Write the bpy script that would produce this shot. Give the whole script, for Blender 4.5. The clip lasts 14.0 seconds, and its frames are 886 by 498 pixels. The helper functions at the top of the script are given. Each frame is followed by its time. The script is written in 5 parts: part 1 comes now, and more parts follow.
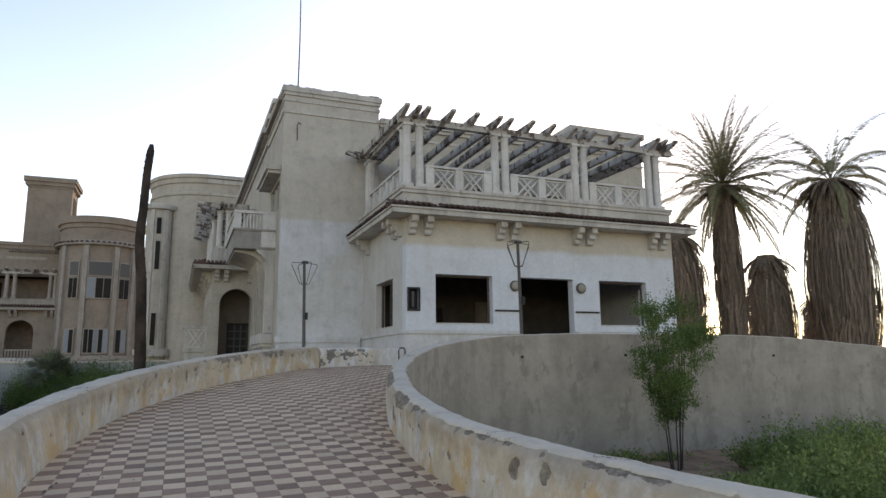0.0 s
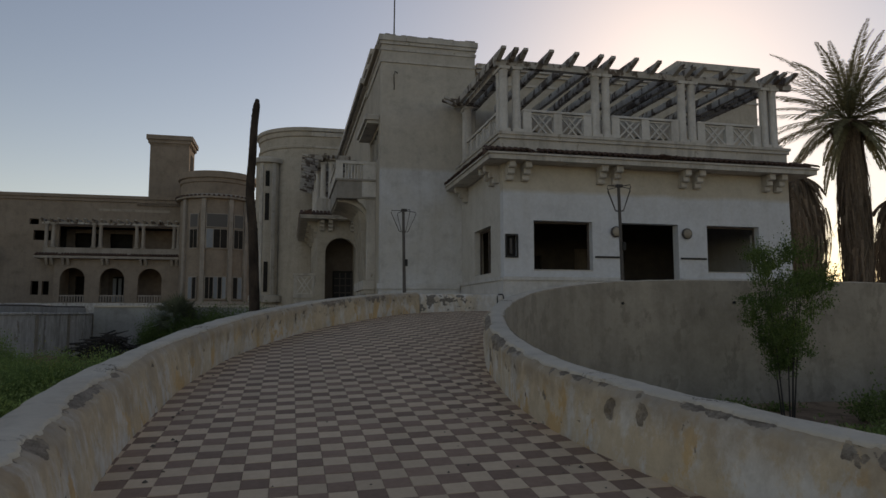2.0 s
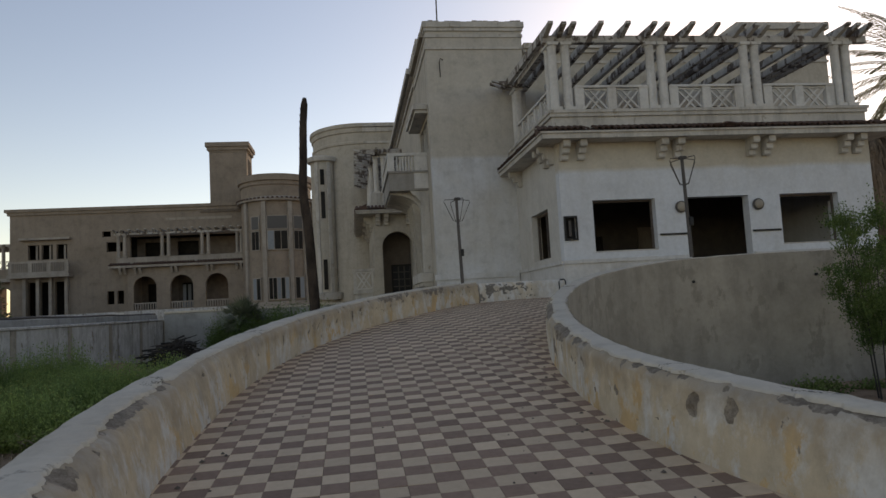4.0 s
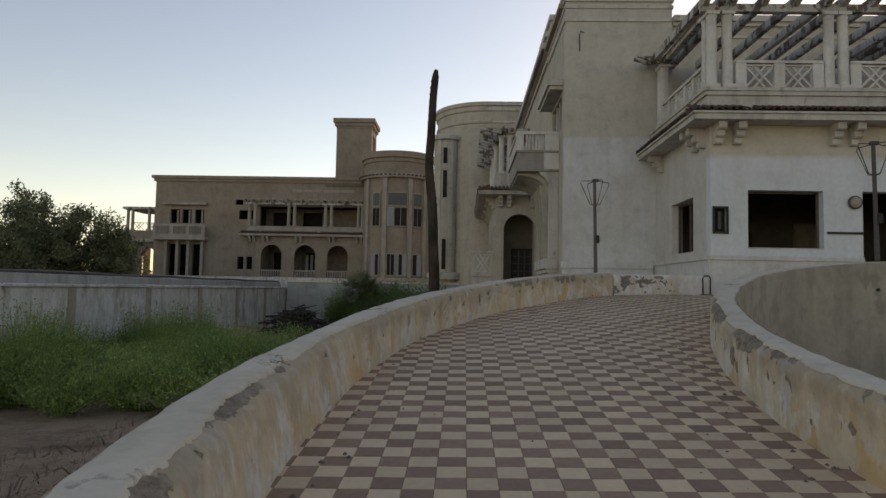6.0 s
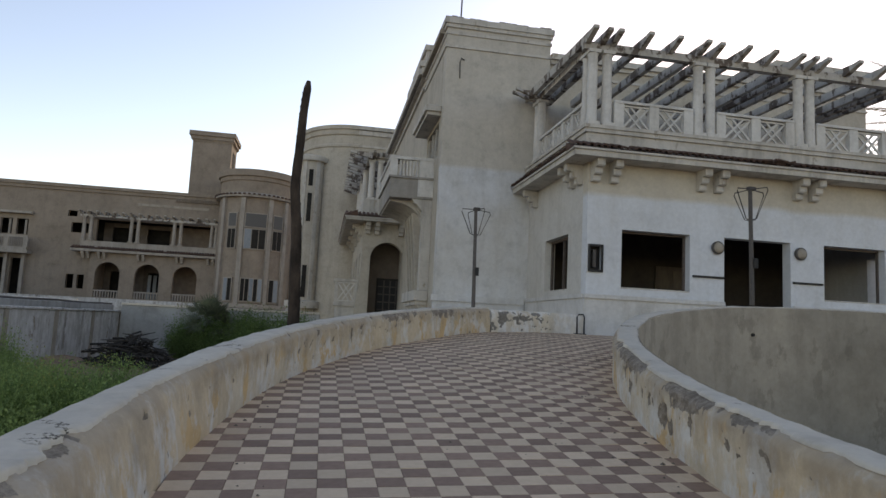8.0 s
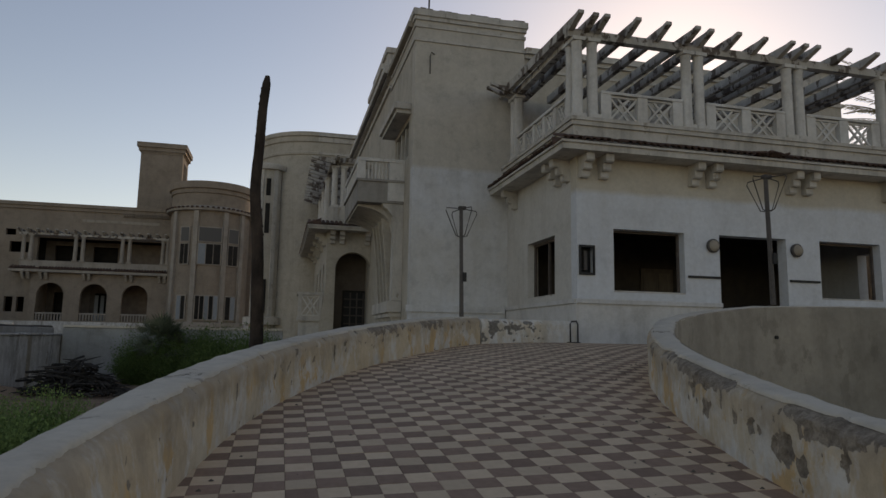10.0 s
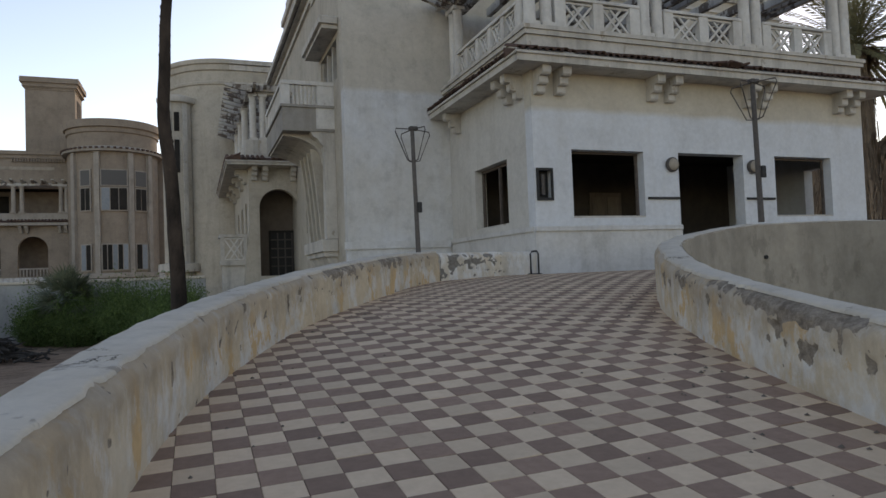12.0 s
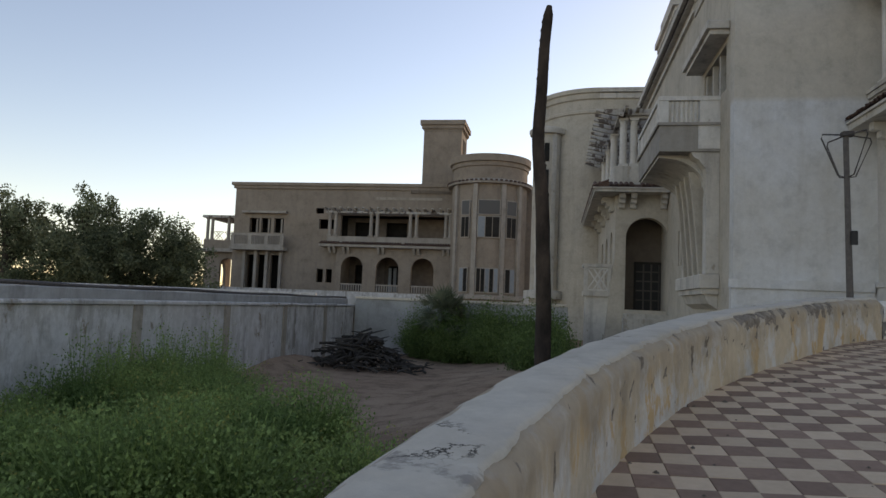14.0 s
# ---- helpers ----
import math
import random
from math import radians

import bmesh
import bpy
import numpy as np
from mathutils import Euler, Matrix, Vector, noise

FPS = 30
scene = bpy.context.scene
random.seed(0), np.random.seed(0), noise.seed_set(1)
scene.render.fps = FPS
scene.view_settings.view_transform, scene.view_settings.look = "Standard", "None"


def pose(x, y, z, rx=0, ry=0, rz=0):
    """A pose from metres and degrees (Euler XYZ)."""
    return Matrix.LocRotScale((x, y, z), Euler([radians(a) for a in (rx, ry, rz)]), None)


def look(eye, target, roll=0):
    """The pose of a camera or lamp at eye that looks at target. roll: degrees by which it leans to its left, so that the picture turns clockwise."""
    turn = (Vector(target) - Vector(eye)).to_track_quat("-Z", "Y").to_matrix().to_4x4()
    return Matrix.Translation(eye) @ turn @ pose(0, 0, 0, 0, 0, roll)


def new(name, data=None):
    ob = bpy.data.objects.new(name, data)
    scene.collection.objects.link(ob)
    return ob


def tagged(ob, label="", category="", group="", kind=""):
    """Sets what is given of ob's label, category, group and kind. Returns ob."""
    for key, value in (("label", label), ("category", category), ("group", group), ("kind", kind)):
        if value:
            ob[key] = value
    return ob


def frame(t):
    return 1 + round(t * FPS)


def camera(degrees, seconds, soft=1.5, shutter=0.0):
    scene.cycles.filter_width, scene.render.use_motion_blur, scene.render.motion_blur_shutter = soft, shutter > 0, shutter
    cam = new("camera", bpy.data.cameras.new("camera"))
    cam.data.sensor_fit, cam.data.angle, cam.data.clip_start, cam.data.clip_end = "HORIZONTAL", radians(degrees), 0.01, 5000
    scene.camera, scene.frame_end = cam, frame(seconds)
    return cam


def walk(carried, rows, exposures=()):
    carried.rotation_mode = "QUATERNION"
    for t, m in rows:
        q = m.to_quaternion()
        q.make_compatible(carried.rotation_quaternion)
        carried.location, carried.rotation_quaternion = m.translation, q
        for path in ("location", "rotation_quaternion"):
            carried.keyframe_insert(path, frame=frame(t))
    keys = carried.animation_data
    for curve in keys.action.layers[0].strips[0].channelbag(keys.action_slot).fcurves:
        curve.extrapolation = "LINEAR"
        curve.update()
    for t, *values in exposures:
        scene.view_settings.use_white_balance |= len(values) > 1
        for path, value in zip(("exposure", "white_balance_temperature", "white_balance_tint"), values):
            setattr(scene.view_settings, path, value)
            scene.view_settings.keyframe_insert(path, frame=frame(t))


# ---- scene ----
cam = camera(67.4, 14.0)
PATH = [
    (0, (0.136, -0.023, 1.641), (0.864, 1.808, 1.981), -0.6),
    (0.5, (0.151, -0.072, 1.602), (0.882, 1.778, 1.809), -0.2),
    (1, (0.204, -0.06, 1.592), (0.82, 1.834, 1.775), -0.2),
    (1.5, (0.193, -0.078, 1.589), (0.714, 1.842, 1.788), -0.3),
    (2, (0.192, -0.025, 1.573), (0.641, 1.915, 1.763), -0.1),
    (4.3, (0.369, 0.678, 1.64), (0.625, 2.655, 1.803), -2.9),
    (4.5, (0.295, 0.887, 1.668), (0.521, 2.852, 1.962), -0.5),
    (5, (0.18, 1.162, 1.661), (0.067, 3.141, 1.923), -2.9),
    (5.5, (0.135, 1.353, 1.665), (-0.065, 3.32, 1.962), -2.4),
    (6, (0.044, 1.585, 1.642), (-0.022, 3.581, 1.762), 1.1),
    (6.5, (-0.024, 1.894, 1.674), (-0.097, 3.892, 1.724), -0.3),
    (7, (0.012, 2.221, 1.682), (-0.237, 4.199, 1.836), 3.0),
    (7.5, (-0.078, 2.645, 1.649), (-0.028, 4.643, 1.723), 1.7),
    (7.7, (-0.12, 2.855, 1.685), (0.177, 4.828, 1.834), 4.0),
    (9.8, (-0.391, 4.659, 1.694), (0.047, 6.578, 2.046), 0.9),
    (10, (-0.411, 4.86, 1.679), (0.059, 6.786, 1.944), 1.0),
    (10.5, (-0.48, 5.379, 1.708), (0.297, 7.204, 1.962), -1.6),
    (11, (-0.477, 5.785, 1.706), (0.213, 7.651, 1.917), 0.6),
    (11.5, (-0.507, 6.238, 1.701), (0.193, 8.109, 1.811), -0.7),
    (12, (-0.587, 6.652, 1.74), (0.112, 8.525, 1.809), -2.1),
    (12.5, (-0.599, 7.151, 1.76), (-0.212, 9.107, 1.909), -1.9),
    (13, (-0.673, 7.62, 1.764), (-0.43, 9.6, 1.907), -0.5),
    (13.5, (-0.758, 8.166, 1.784), (-0.983, 10.142, 1.991), 1.1),
    (14, (-0.753, 8.346, 1.819), (-1.088, 10.311, 1.98), 2.4),
]
EXPOSURES = [(t, e, 9200 if 5.8 < t < 6.8 else 8500 if 0.9 < t < 7.2 or 9.7 < t < 11.2 else 8000, 21) for t, e in ((0.0, 1.0), (0.5, 0.58), (1.0, 0.05), (1.5, -0.25), (2.0, -0.5), (2.2, -0.5), (4.3, 0.18), (5.0, 0.13), (6.0, 0.3), (6.5, 0.38), (7.0, 0.65), (7.5, 0.85), (9.8, -0.23), (10.0, -0.23), (10.5, 0.15), (11.0, 0.27), (12.0, 0.65), (12.5, 0.63), (14.0, 0.53))]
walk(cam, [(t, look(eye, target, roll)) for t, eye, target, roll in PATH], EXPOSURES)

# world, sun, exposure
SUN_BEARING, SUN_ELEV = -33.0, 21.0
w = bpy.data.worlds.new("sky")
scene.world = w
w.use_nodes = True
nt = w.node_tree
sky = nt.nodes.new("ShaderNodeTexSky")
sky.sky_type, sky.sun_disc = "NISHITA", False
sky.sun_elevation, sky.sun_rotation = radians(SUN_ELEV), radians(-SUN_BEARING)
sky.air_density, sky.dust_density, sky.ozone_density = 1.0, 0.25, 1.0
nt.links.new(sky.outputs[0], nt.nodes["Background"].inputs[0])
nt.nodes["Background"].inputs[1].default_value = 0.15
sun = new("sun", bpy.data.lights.new("sun", "SUN"))
sun.data.energy, sun.data.angle, sun.data.color = 0.7, radians(8), (1.0, 0.82, 0.62)
_b, _e = radians(SUN_BEARING), radians(SUN_ELEV)
_dir = Vector((-math.sin(_b) * math.cos(_e), math.cos(_b) * math.cos(_e), math.sin(_e)))
sun.matrix_world = look(_dir * 100, (0, 0, 0))


# ---- materials ----
def nodes_of(name):
    m = bpy.data.materials.new(name)
    m.use_nodes = True
    t = m.node_tree
    return m, t, t.nodes["Principled BSDF"]


def ramp_node(t, src, stops):
    r = t.nodes.new("ShaderNodeValToRGB")
    e = r.color_ramp.elements
    while len(e) < len(stops):
        e.new(0.5)
    for k, (p, c) in zip(e, stops):
        k.position = p
        k.color = (*c, 1) if len(c) == 3 else c
    t.links.new(src, r.inputs[0])
    return r.outputs[0]


def noise_node(t, scale, detail=6, rough=0.6, stretch=(1, 1, 1), seed=(0, 0, 0)):
    g = t.nodes.new("ShaderNodeNewGeometry")
    mp = t.nodes.new("ShaderNodeMapping")
    mp.inputs["Scale"].default_value = stretch
    mp.inputs["Location"].default_value = seed
    t.links.new(g.outputs["Position"], mp.inputs[0])
    n = t.nodes.new("ShaderNodeTexNoise")
    n.inputs["Scale"].default_value, n.inputs["Detail"].default_value, n.inputs["Roughness"].default_value = scale, detail, rough
    t.links.new(mp.outputs[0], n.inputs[0])
    return n.outputs["Fac"]


def mixc(t, fac, a, b, mode="MIX"):
    n = t.nodes.new("ShaderNodeMix")
    n.data_type, n.blend_type = "RGBA", mode
    for s, v in ((0, fac), (6, a), (7, b)):
        if isinstance(v, (int, float)):
            n.inputs[s].default_value = v
        elif isinstance(v, tuple):
            n.inputs[s].default_value = (*v, 1)
        else:
            t.links.new(v, n.inputs[s])
    return n.outputs[2]


def bump(t, bsdf, src, strength, dist=0.02):
    b = t.nodes.new("ShaderNodeBump")
    b.inputs["Strength"].default_value, b.inputs["Distance"].default_value = strength, dist
    t.links.new(src, b.inputs["Height"])
    t.links.new(b.outputs[0], bsdf.inputs["Normal"])


def plaster(name, base, stain, streak, patch=None, patch_amount=0.35, rough=0.9, seed=(0, 0, 0), streaks=0.5, limit=None, above=None, cracks=0.0, light=None, drips=None, run=0.12, bare=None, wave=0.22, mottle=0.85):
    """Weathered plaster: mottled base, rain streaks, bare patches; limit, above: the height up to which a second paint reaches."""
    m, t, b = nodes_of(name)
    big = noise_node(t, 0.55, 5, 0.62, seed=seed)
    small = noise_node(t, 9, 8, 0.7, seed=seed)
    col = mixc(t, ramp_node(t, big, [(0.35, (0, 0, 0)), (0.68, (1, 1, 1))]), base, stain)
    if limit is not None:
        g = t.nodes.new("ShaderNodeNewGeometry")
        sep = t.nodes.new("ShaderNodeSeparateXYZ")
        t.links.new(g.outputs["Position"], sep.inputs[0])
        wob = t.nodes.new("ShaderNodeMath")
        wob.operation = "MULTIPLY_ADD"
        t.links.new(noise_node(t, 0.8, 4, 0.5, seed=seed), wob.inputs[0])
        wob.inputs[1].default_value = wave
        t.links.new(sep.outputs[2], wob.inputs[2])
        r = t.nodes.new("ShaderNodeMapRange")
        r.inputs[1].default_value, r.inputs[2].default_value = limit + 0.5 * wave - 0.05, limit + 0.5 * wave + 0.12
        t.links.new(wob.outputs[0], r.inputs[0])
        col = mixc(t, r.outputs[0], col, mixc(t, ramp_node(t, big, [(0.3, (0, 0, 0)), (0.7, (1, 1, 1))]), above[0], above[1]))
    runs = noise_node(t, 2.2, 6, 0.65, stretch=(1, 1, run), seed=seed)
    f = ramp_node(t, runs, [(0.5, (0, 0, 0)), (0.72, (streaks,) * 3)])
    col = mixc(t, f, col, streak)
    if light:
        lf = ramp_node(t, noise_node(t, 3.0, 10, 0.72, stretch=(1, 1, 0.5), seed=(seed[0] + 21, seed[1], seed[2])), [(0.48, (0, 0, 0)), (0.57, (0.85,) * 3)])
        col = mixc(t, lf, col, light)
    if patch:
        p = ramp_node(t, noise_node(t, 2.0, 9, 0.66, stretch=(1, 1, 0.6), seed=(seed[0] + 7, seed[1], seed[2])), [(1 - patch_amount - 0.02, (0, 0, 0)), (1 - patch_amount + 0.02, (1, 1, 1))])
        col = mixc(t, p, col, patch)
    if drips:
        at = t.nodes.new("ShaderNodeAttribute")
        at.attribute_name = "weather"
        ad = t.nodes.new("ShaderNodeMath")
        ad.operation = "MULTIPLY_ADD"
        t.links.new(noise_node(t, 3.4, 9, 0.72, stretch=(1, 1, 0.5), seed=(seed[0] + 31, seed[1], seed[2])), ad.inputs[0])
        ad.inputs[1].default_value = 1.7
        t.links.new(at.outputs["Fac"], ad.inputs[2])
        mr = t.nodes.new("ShaderNodeMapRange")
        mr.inputs[1].default_value, mr.inputs[2].default_value, mr.inputs[4].default_value = 1.25, 1.75, 0.8
        t.links.new(ad.outputs[0], mr.inputs[0])
        col = mixc(t, mr.outputs[0], col, drips)
    if bare:
        at = t.nodes.new("ShaderNodeAttribute")
        at.attribute_name = "bare"
        ad = t.nodes.new("ShaderNodeMath")
        ad.operation = "MULTIPLY_ADD"
        t.links.new(noise_node(t, 26, 6, 0.7, seed=seed), ad.inputs[0])
        ad.inputs[1].default_value = 0.5
        t.links.new(at.outputs["Fac"], ad.inputs[2])
        edge = ramp_node(t, ad.outputs[0], [(0.66, (0, 0, 0)), (0.71, (1, 1, 1))])
        raw = mixc(t, ramp_node(t, noise_node(t, 11, 9, 0.8, seed=(seed[0] + 5, 1, 1)), [(0.4, (0, 0, 0)), (0.6, (1, 1, 1))]), bare[0], bare[1])
        col = mixc(t, edge, col, raw)
    if cracks:
        g = t.nodes.new("ShaderNodeNewGeometry")
        wn = t.nodes.new("ShaderNodeTexNoise")
        wn.inputs["Scale"].default_value, wn.inputs["Detail"].default_value, wn.inputs["Roughness"].default_value = 3.5, 6, 0.7
        t.links.new(g.outputs["Position"], wn.inputs[0])
        va = t.nodes.new("ShaderNodeVectorMath")
        va.operation = "MULTIPLY_ADD"
        t.links.new(wn.outputs["Color"], va.inputs[0])
        va.inputs[1].default_value = (0.5, 0.5, 0.5)
        t.links.new(g.outputs["Position"], va.inputs[2])
        vo = t.nodes.new("ShaderNodeTexVoronoi")
        vo.feature = "DISTANCE_TO_EDGE"
        vo.inputs["Scale"].default_value = cracks
        t.links.new(va.outputs[0], vo.inputs[0])
        line = ramp_node(t, vo.outputs["Distance"], [(0.006, (1, 1, 1)), (0.016, (0, 0, 0))])
        mask = ramp_node(t, noise_node(t, 0.7, 3, 0.5, seed=(1.5, 8.2, 3)), [(0.57, (0, 0, 0)), (0.6, (1, 1, 1))])
        col = mixc(t, mixc(t, 1.0, line, mask, "MULTIPLY"), col, (0.06, 0.05, 0.04))
    grain = ramp_node(t, small, [(0.25, (0.84,) * 3), (0.75, (1.06,) * 3)])
    blot = ramp_node(t, noise_node(t, 1.7, 9, 0.72, seed=(seed[0] + 3, seed[1], seed[2])), [(0.32, (0.78,) * 3), (0.5, (1.0,) * 3), (0.7, (1.06,) * 3)])
    col = mixc(t, mottle, col, blot, "MULTIPLY")
    col = mixc(t, 0.8, col, grain, "MULTIPLY")
    t.links.new(col, b.inputs["Base Color"])
    b.inputs["Roughness"].default_value = rough
    b.inputs["Specular IOR Level"].default_value = 0.2
    bump(t, b, small, 0.45, 0.015)
    return m


def varied(name, c1, c2, rough=0.8, scale=4.0, detail=6, metal=0.0, bump_by=0.2, stretch=(1, 1, 1), per="object", spread=0.35, trans=0.0, ribs=0):
    """A plain surface, mottled between two colours, each piece a little lighter or darker."""
    m, t, b = nodes_of(name)
    n = noise_node(t, scale, detail, 0.65, stretch)
    col = mixc(t, ramp_node(t, n, [(0.3, (0, 0, 0)), (0.7, (1, 1, 1))]), c1, c2)
    if per == "object":
        rnd = t.nodes.new("ShaderNodeObjectInfo").outputs["Random"]
    else:
        rnd = t.nodes.new("ShaderNodeNewGeometry").outputs["Random Per Island"]
    col = mixc(t, 1.0, col, ramp_node(t, rnd, [(0.0, (1 - spread,) * 3), (1.0, (1.0,) * 3)]), "MULTIPLY")
    t.links.new(col, b.inputs["Base Color"])
    b.inputs["Roughness"].default_value, b.inputs["Metallic"].default_value = rough, metal
    b.inputs["Specular IOR Level"].default_value = 0.25
    if trans:
        tr = t.nodes.new("ShaderNodeBsdfTranslucent")
        t.links.new(col, tr.inputs[0])
        ad = t.nodes.new("ShaderNodeMixShader")
        ad.inputs[0].default_value = trans
        t.links.new(b.outputs[0], ad.inputs[1])
        t.links.new(tr.outputs[0], ad.inputs[2])
        t.links.new(ad.outputs[0], t.nodes["Material Output"].inputs[0])
    if ribs:
        sep = t.nodes.new("ShaderNodeSeparateXYZ")
        t.links.new(t.nodes.new("ShaderNodeTexCoord").outputs["Object"], sep.inputs[0])
        wv = t.nodes.new("ShaderNodeMath")
        wv.operation = "SINE"
        ml = t.nodes.new("ShaderNodeMath")
        ml.operation = "MULTIPLY"
        ml.inputs[1].default_value = 2 * math.pi * ribs
        t.links.new(sep.outputs[0], ml.inputs[0])
        t.links.new(ml.outputs[0], wv.inputs[0])
        groove = ramp_node(t, wv.outputs[0], [(0.0, (1, 1, 1)), (0.15, (0, 0, 0))])
        n = mixc(t, 0.5, n, groove)
    if bump_by:
        bump(t, b, n, bump_by, 0.01)
    return m


M_BLOCK = plaster("whitewash", (0.63, 0.65, 0.675), (0.58, 0.59, 0.60), (0.40, 0.37, 0.33), streaks=0.2, mottle=0.45, limit=5.55, above=((0.57, 0.515, 0.425), (0.49, 0.435, 0.355)), seed=(3, 1, 0))
M_FLANK = plaster("flank_paint", (0.585, 0.565, 0.525), (0.51, 0.48, 0.435), (0.36, 0.33, 0.28), streaks=0.3, mottle=0.6, seed=(5, 3, 1))
M_PLINTH = plaster("plinth_paint", (0.60, 0.59, 0.575), (0.52, 0.50, 0.47), (0.34, 0.30, 0.25), streaks=0.4, seed=(3, 7, 5))
M_TOWER = plaster("tower_plaster", (0.64, 0.65, 0.66), (0.57, 0.555, 0.525), (0.37, 0.34, 0.29), streaks=0.3, limit=7.3, above=((0.57, 0.525, 0.455), (0.47, 0.43, 0.37)), seed=(11, 4, 2))
M_CREAM = plaster("cream_plaster", (0.51, 0.46, 0.385), (0.43, 0.385, 0.32), (0.24, 0.21, 0.17), streaks=0.3, seed=(5, 9, 1))
M_TRIM = plaster("trim_plaster", (0.58, 0.545, 0.49), (0.48, 0.445, 0.395), (0.2, 0.18, 0.16), streaks=0.6, seed=(1, 2, 8), patch=(0.37, 0.325, 0.27), patch_amount=0.37)
M_RAIL = plaster("rail_paint", (0.66, 0.64, 0.60), (0.56, 0.525, 0.475), (0.28, 0.25, 0.22), streaks=0.45, seed=(4, 2, 8), patch=(0.42, 0.38, 0.33), patch_amount=0.33)
M_PERG = plaster("pergola_paint", (0.55, 0.53, 0.49), (0.42, 0.38, 0.33), (0.16, 0.13, 0.11), streaks=0.5, patch=(0.15, 0.12, 0.10), patch_amount=0.47, seed=(8, 8, 1))
M_PARA = plaster("parapet_plaster", (0.62, 0.47, 0.305), (0.61, 0.52, 0.395), (0.43, 0.33, 0.225), patch=(0.61, 0.41, 0.215), patch_amount=0.41, seed=(2, 6, 3), streaks=0.6, light=(0.67, 0.635, 0.58), drips=(0.37, 0.295, 0.215), run=0.35, bare=((0.155, 0.122, 0.094), (0.33, 0.272, 0.21)))
M_ENTRY = plaster("entry_wall_paint", (0.66, 0.61, 0.54), (0.62, 0.51, 0.37), (0.38, 0.32, 0.25), seed=(7, 1, 3), streaks=0.4, light=(0.70, 0.68, 0.65), run=0.4, bare=((0.17, 0.15, 0.13), (0.28, 0.25, 0.215)))
M_COPE = plaster("coping_cement", (0.52, 0.455, 0.37), (0.59, 0.53, 0.44), (0.38, 0.33, 0.27), patch=(0.33, 0.29, 0.245), patch_amount=0.36, seed=(4, 4, 4), streaks=0.2, cracks=1.5)
M_CEMENT = plaster("retaining_cement", (0.43, 0.375, 0.305), (0.32, 0.28, 0.23), (0.22, 0.19, 0.155), streaks=0.45, seed=(9, 3, 3), patch=(0.31, 0.27, 0.22), patch_amount=0.42)
M_YARD = plaster("yard_wall_paint", (0.58, 0.565, 0.535), (0.44, 0.42, 0.385), (0.20, 0.17, 0.14), patch=(0.30, 0.25, 0.195), patch_amount=0.36, seed=(6, 2, 9), streaks=0.85, light=(0.64, 0.63, 0.61), run=0.09)
M_TERR = plaster("terrace_paint", (0.42, 0.42, 0.405), (0.32, 0.315, 0.295), (0.17, 0.155, 0.135), seed=(16, 2, 9), streaks=0.6)
M_GREYC = plaster("grey_concrete", (0.36, 0.335, 0.30), (0.25, 0.23, 0.205), (0.14, 0.12, 0.11), streaks=0.4, seed=(12, 3, 9))
M_WTRIM = plaster("wing_trim", (0.40, 0.355, 0.305), (0.31, 0.275, 0.235), (0.17, 0.15, 0.13), streaks=0.5, seed=(13, 3, 9))
M_WING = plaster("wing_plaster", (0.325, 0.265, 0.21), (0.26, 0.21, 0.165), (0.18, 0.155, 0.125), streaks=0.3, seed=(15, 2, 2))
# near-black for openings, slits and panes: interior shade as colour; also door timber
M_DARK = varied("shade_and_door_dark", (0.022, 0.02, 0.018), (0.04, 0.035, 0.03), 0.9, 2)
# room surfaces darkened: the unlit interior is painted into this colour
M_ROOM = varied("shaded_room_plaster", (0.085, 0.07, 0.058), (0.055, 0.046, 0.04), 0.9, 2)
# plaster darkened for deep arches, so the colour holds their shade
M_ROOM2 = varied("shaded_gallery_plaster", (0.22, 0.18, 0.145), (0.15, 0.12, 0.10), 0.9, 2)
M_TILE = varied("roof_clay", (0.17, 0.10, 0.075), (0.09, 0.06, 0.05), 0.85, 6, bump_by=0.3, spread=0.5)
M_TIMBER = varied("grey_timber", (0.17, 0.14, 0.12), (0.10, 0.08, 0.07), 0.9, 8, stretch=(1, 0.15, 1), bump_by=0.5)
M_STEEL = varied("rusty_steel", (0.14, 0.125, 0.115), (0.09, 0.08, 0.075), 0.7, 20, metal=0.3)
M_BLACK = varied("black_metal", (0.02, 0.02, 0.022), (0.035, 0.033, 0.03), 0.55, 12)
M_LIGHT = varied("beige_cement_tile", (0.74, 0.55, 0.375), (0.65, 0.475, 0.32), 0.75, 14, spread=0.22, bump_by=0.25, ribs=20)
M_BROWN = varied("brown_cement_tile", (0.375, 0.24, 0.17), (0.295, 0.185, 0.13), 0.75, 14, spread=0.3, bump_by=0.25, ribs=20)
M_LIGHT_I = varied("beige_cement_tile_far", (0.74, 0.55, 0.375), (0.65, 0.475, 0.32), 0.75, 14, per="island", spread=0.22, bump_by=0.25, ribs=20)
M_BROWN_I = varied("brown_cement_tile_far", (0.375, 0.24, 0.17), (0.295, 0.185, 0.13), 0.75, 14, per="island", spread=0.3, bump_by=0.25, ribs=20)
M_GROUT = varied("grout", (0.30, 0.24, 0.19), (0.38, 0.31, 0.25), 0.95, 12)
M_BURNT = varied("charred_palm_bark", (0.022, 0.017, 0.014), (0.11, 0.08, 0.062), 0.95, 2.2, bump_by=0.8, stretch=(1, 1, 0.5))
M_BARK = varied("palm_bark", (0.11, 0.085, 0.065), (0.06, 0.045, 0.035), 0.95, 7, bump_by=0.8)
M_FROND = varied("palm_frond_green", (0.31, 0.29, 0.17), (0.21, 0.205, 0.11), 0.6, 5, per="island", trans=0.35, bump_by=0)
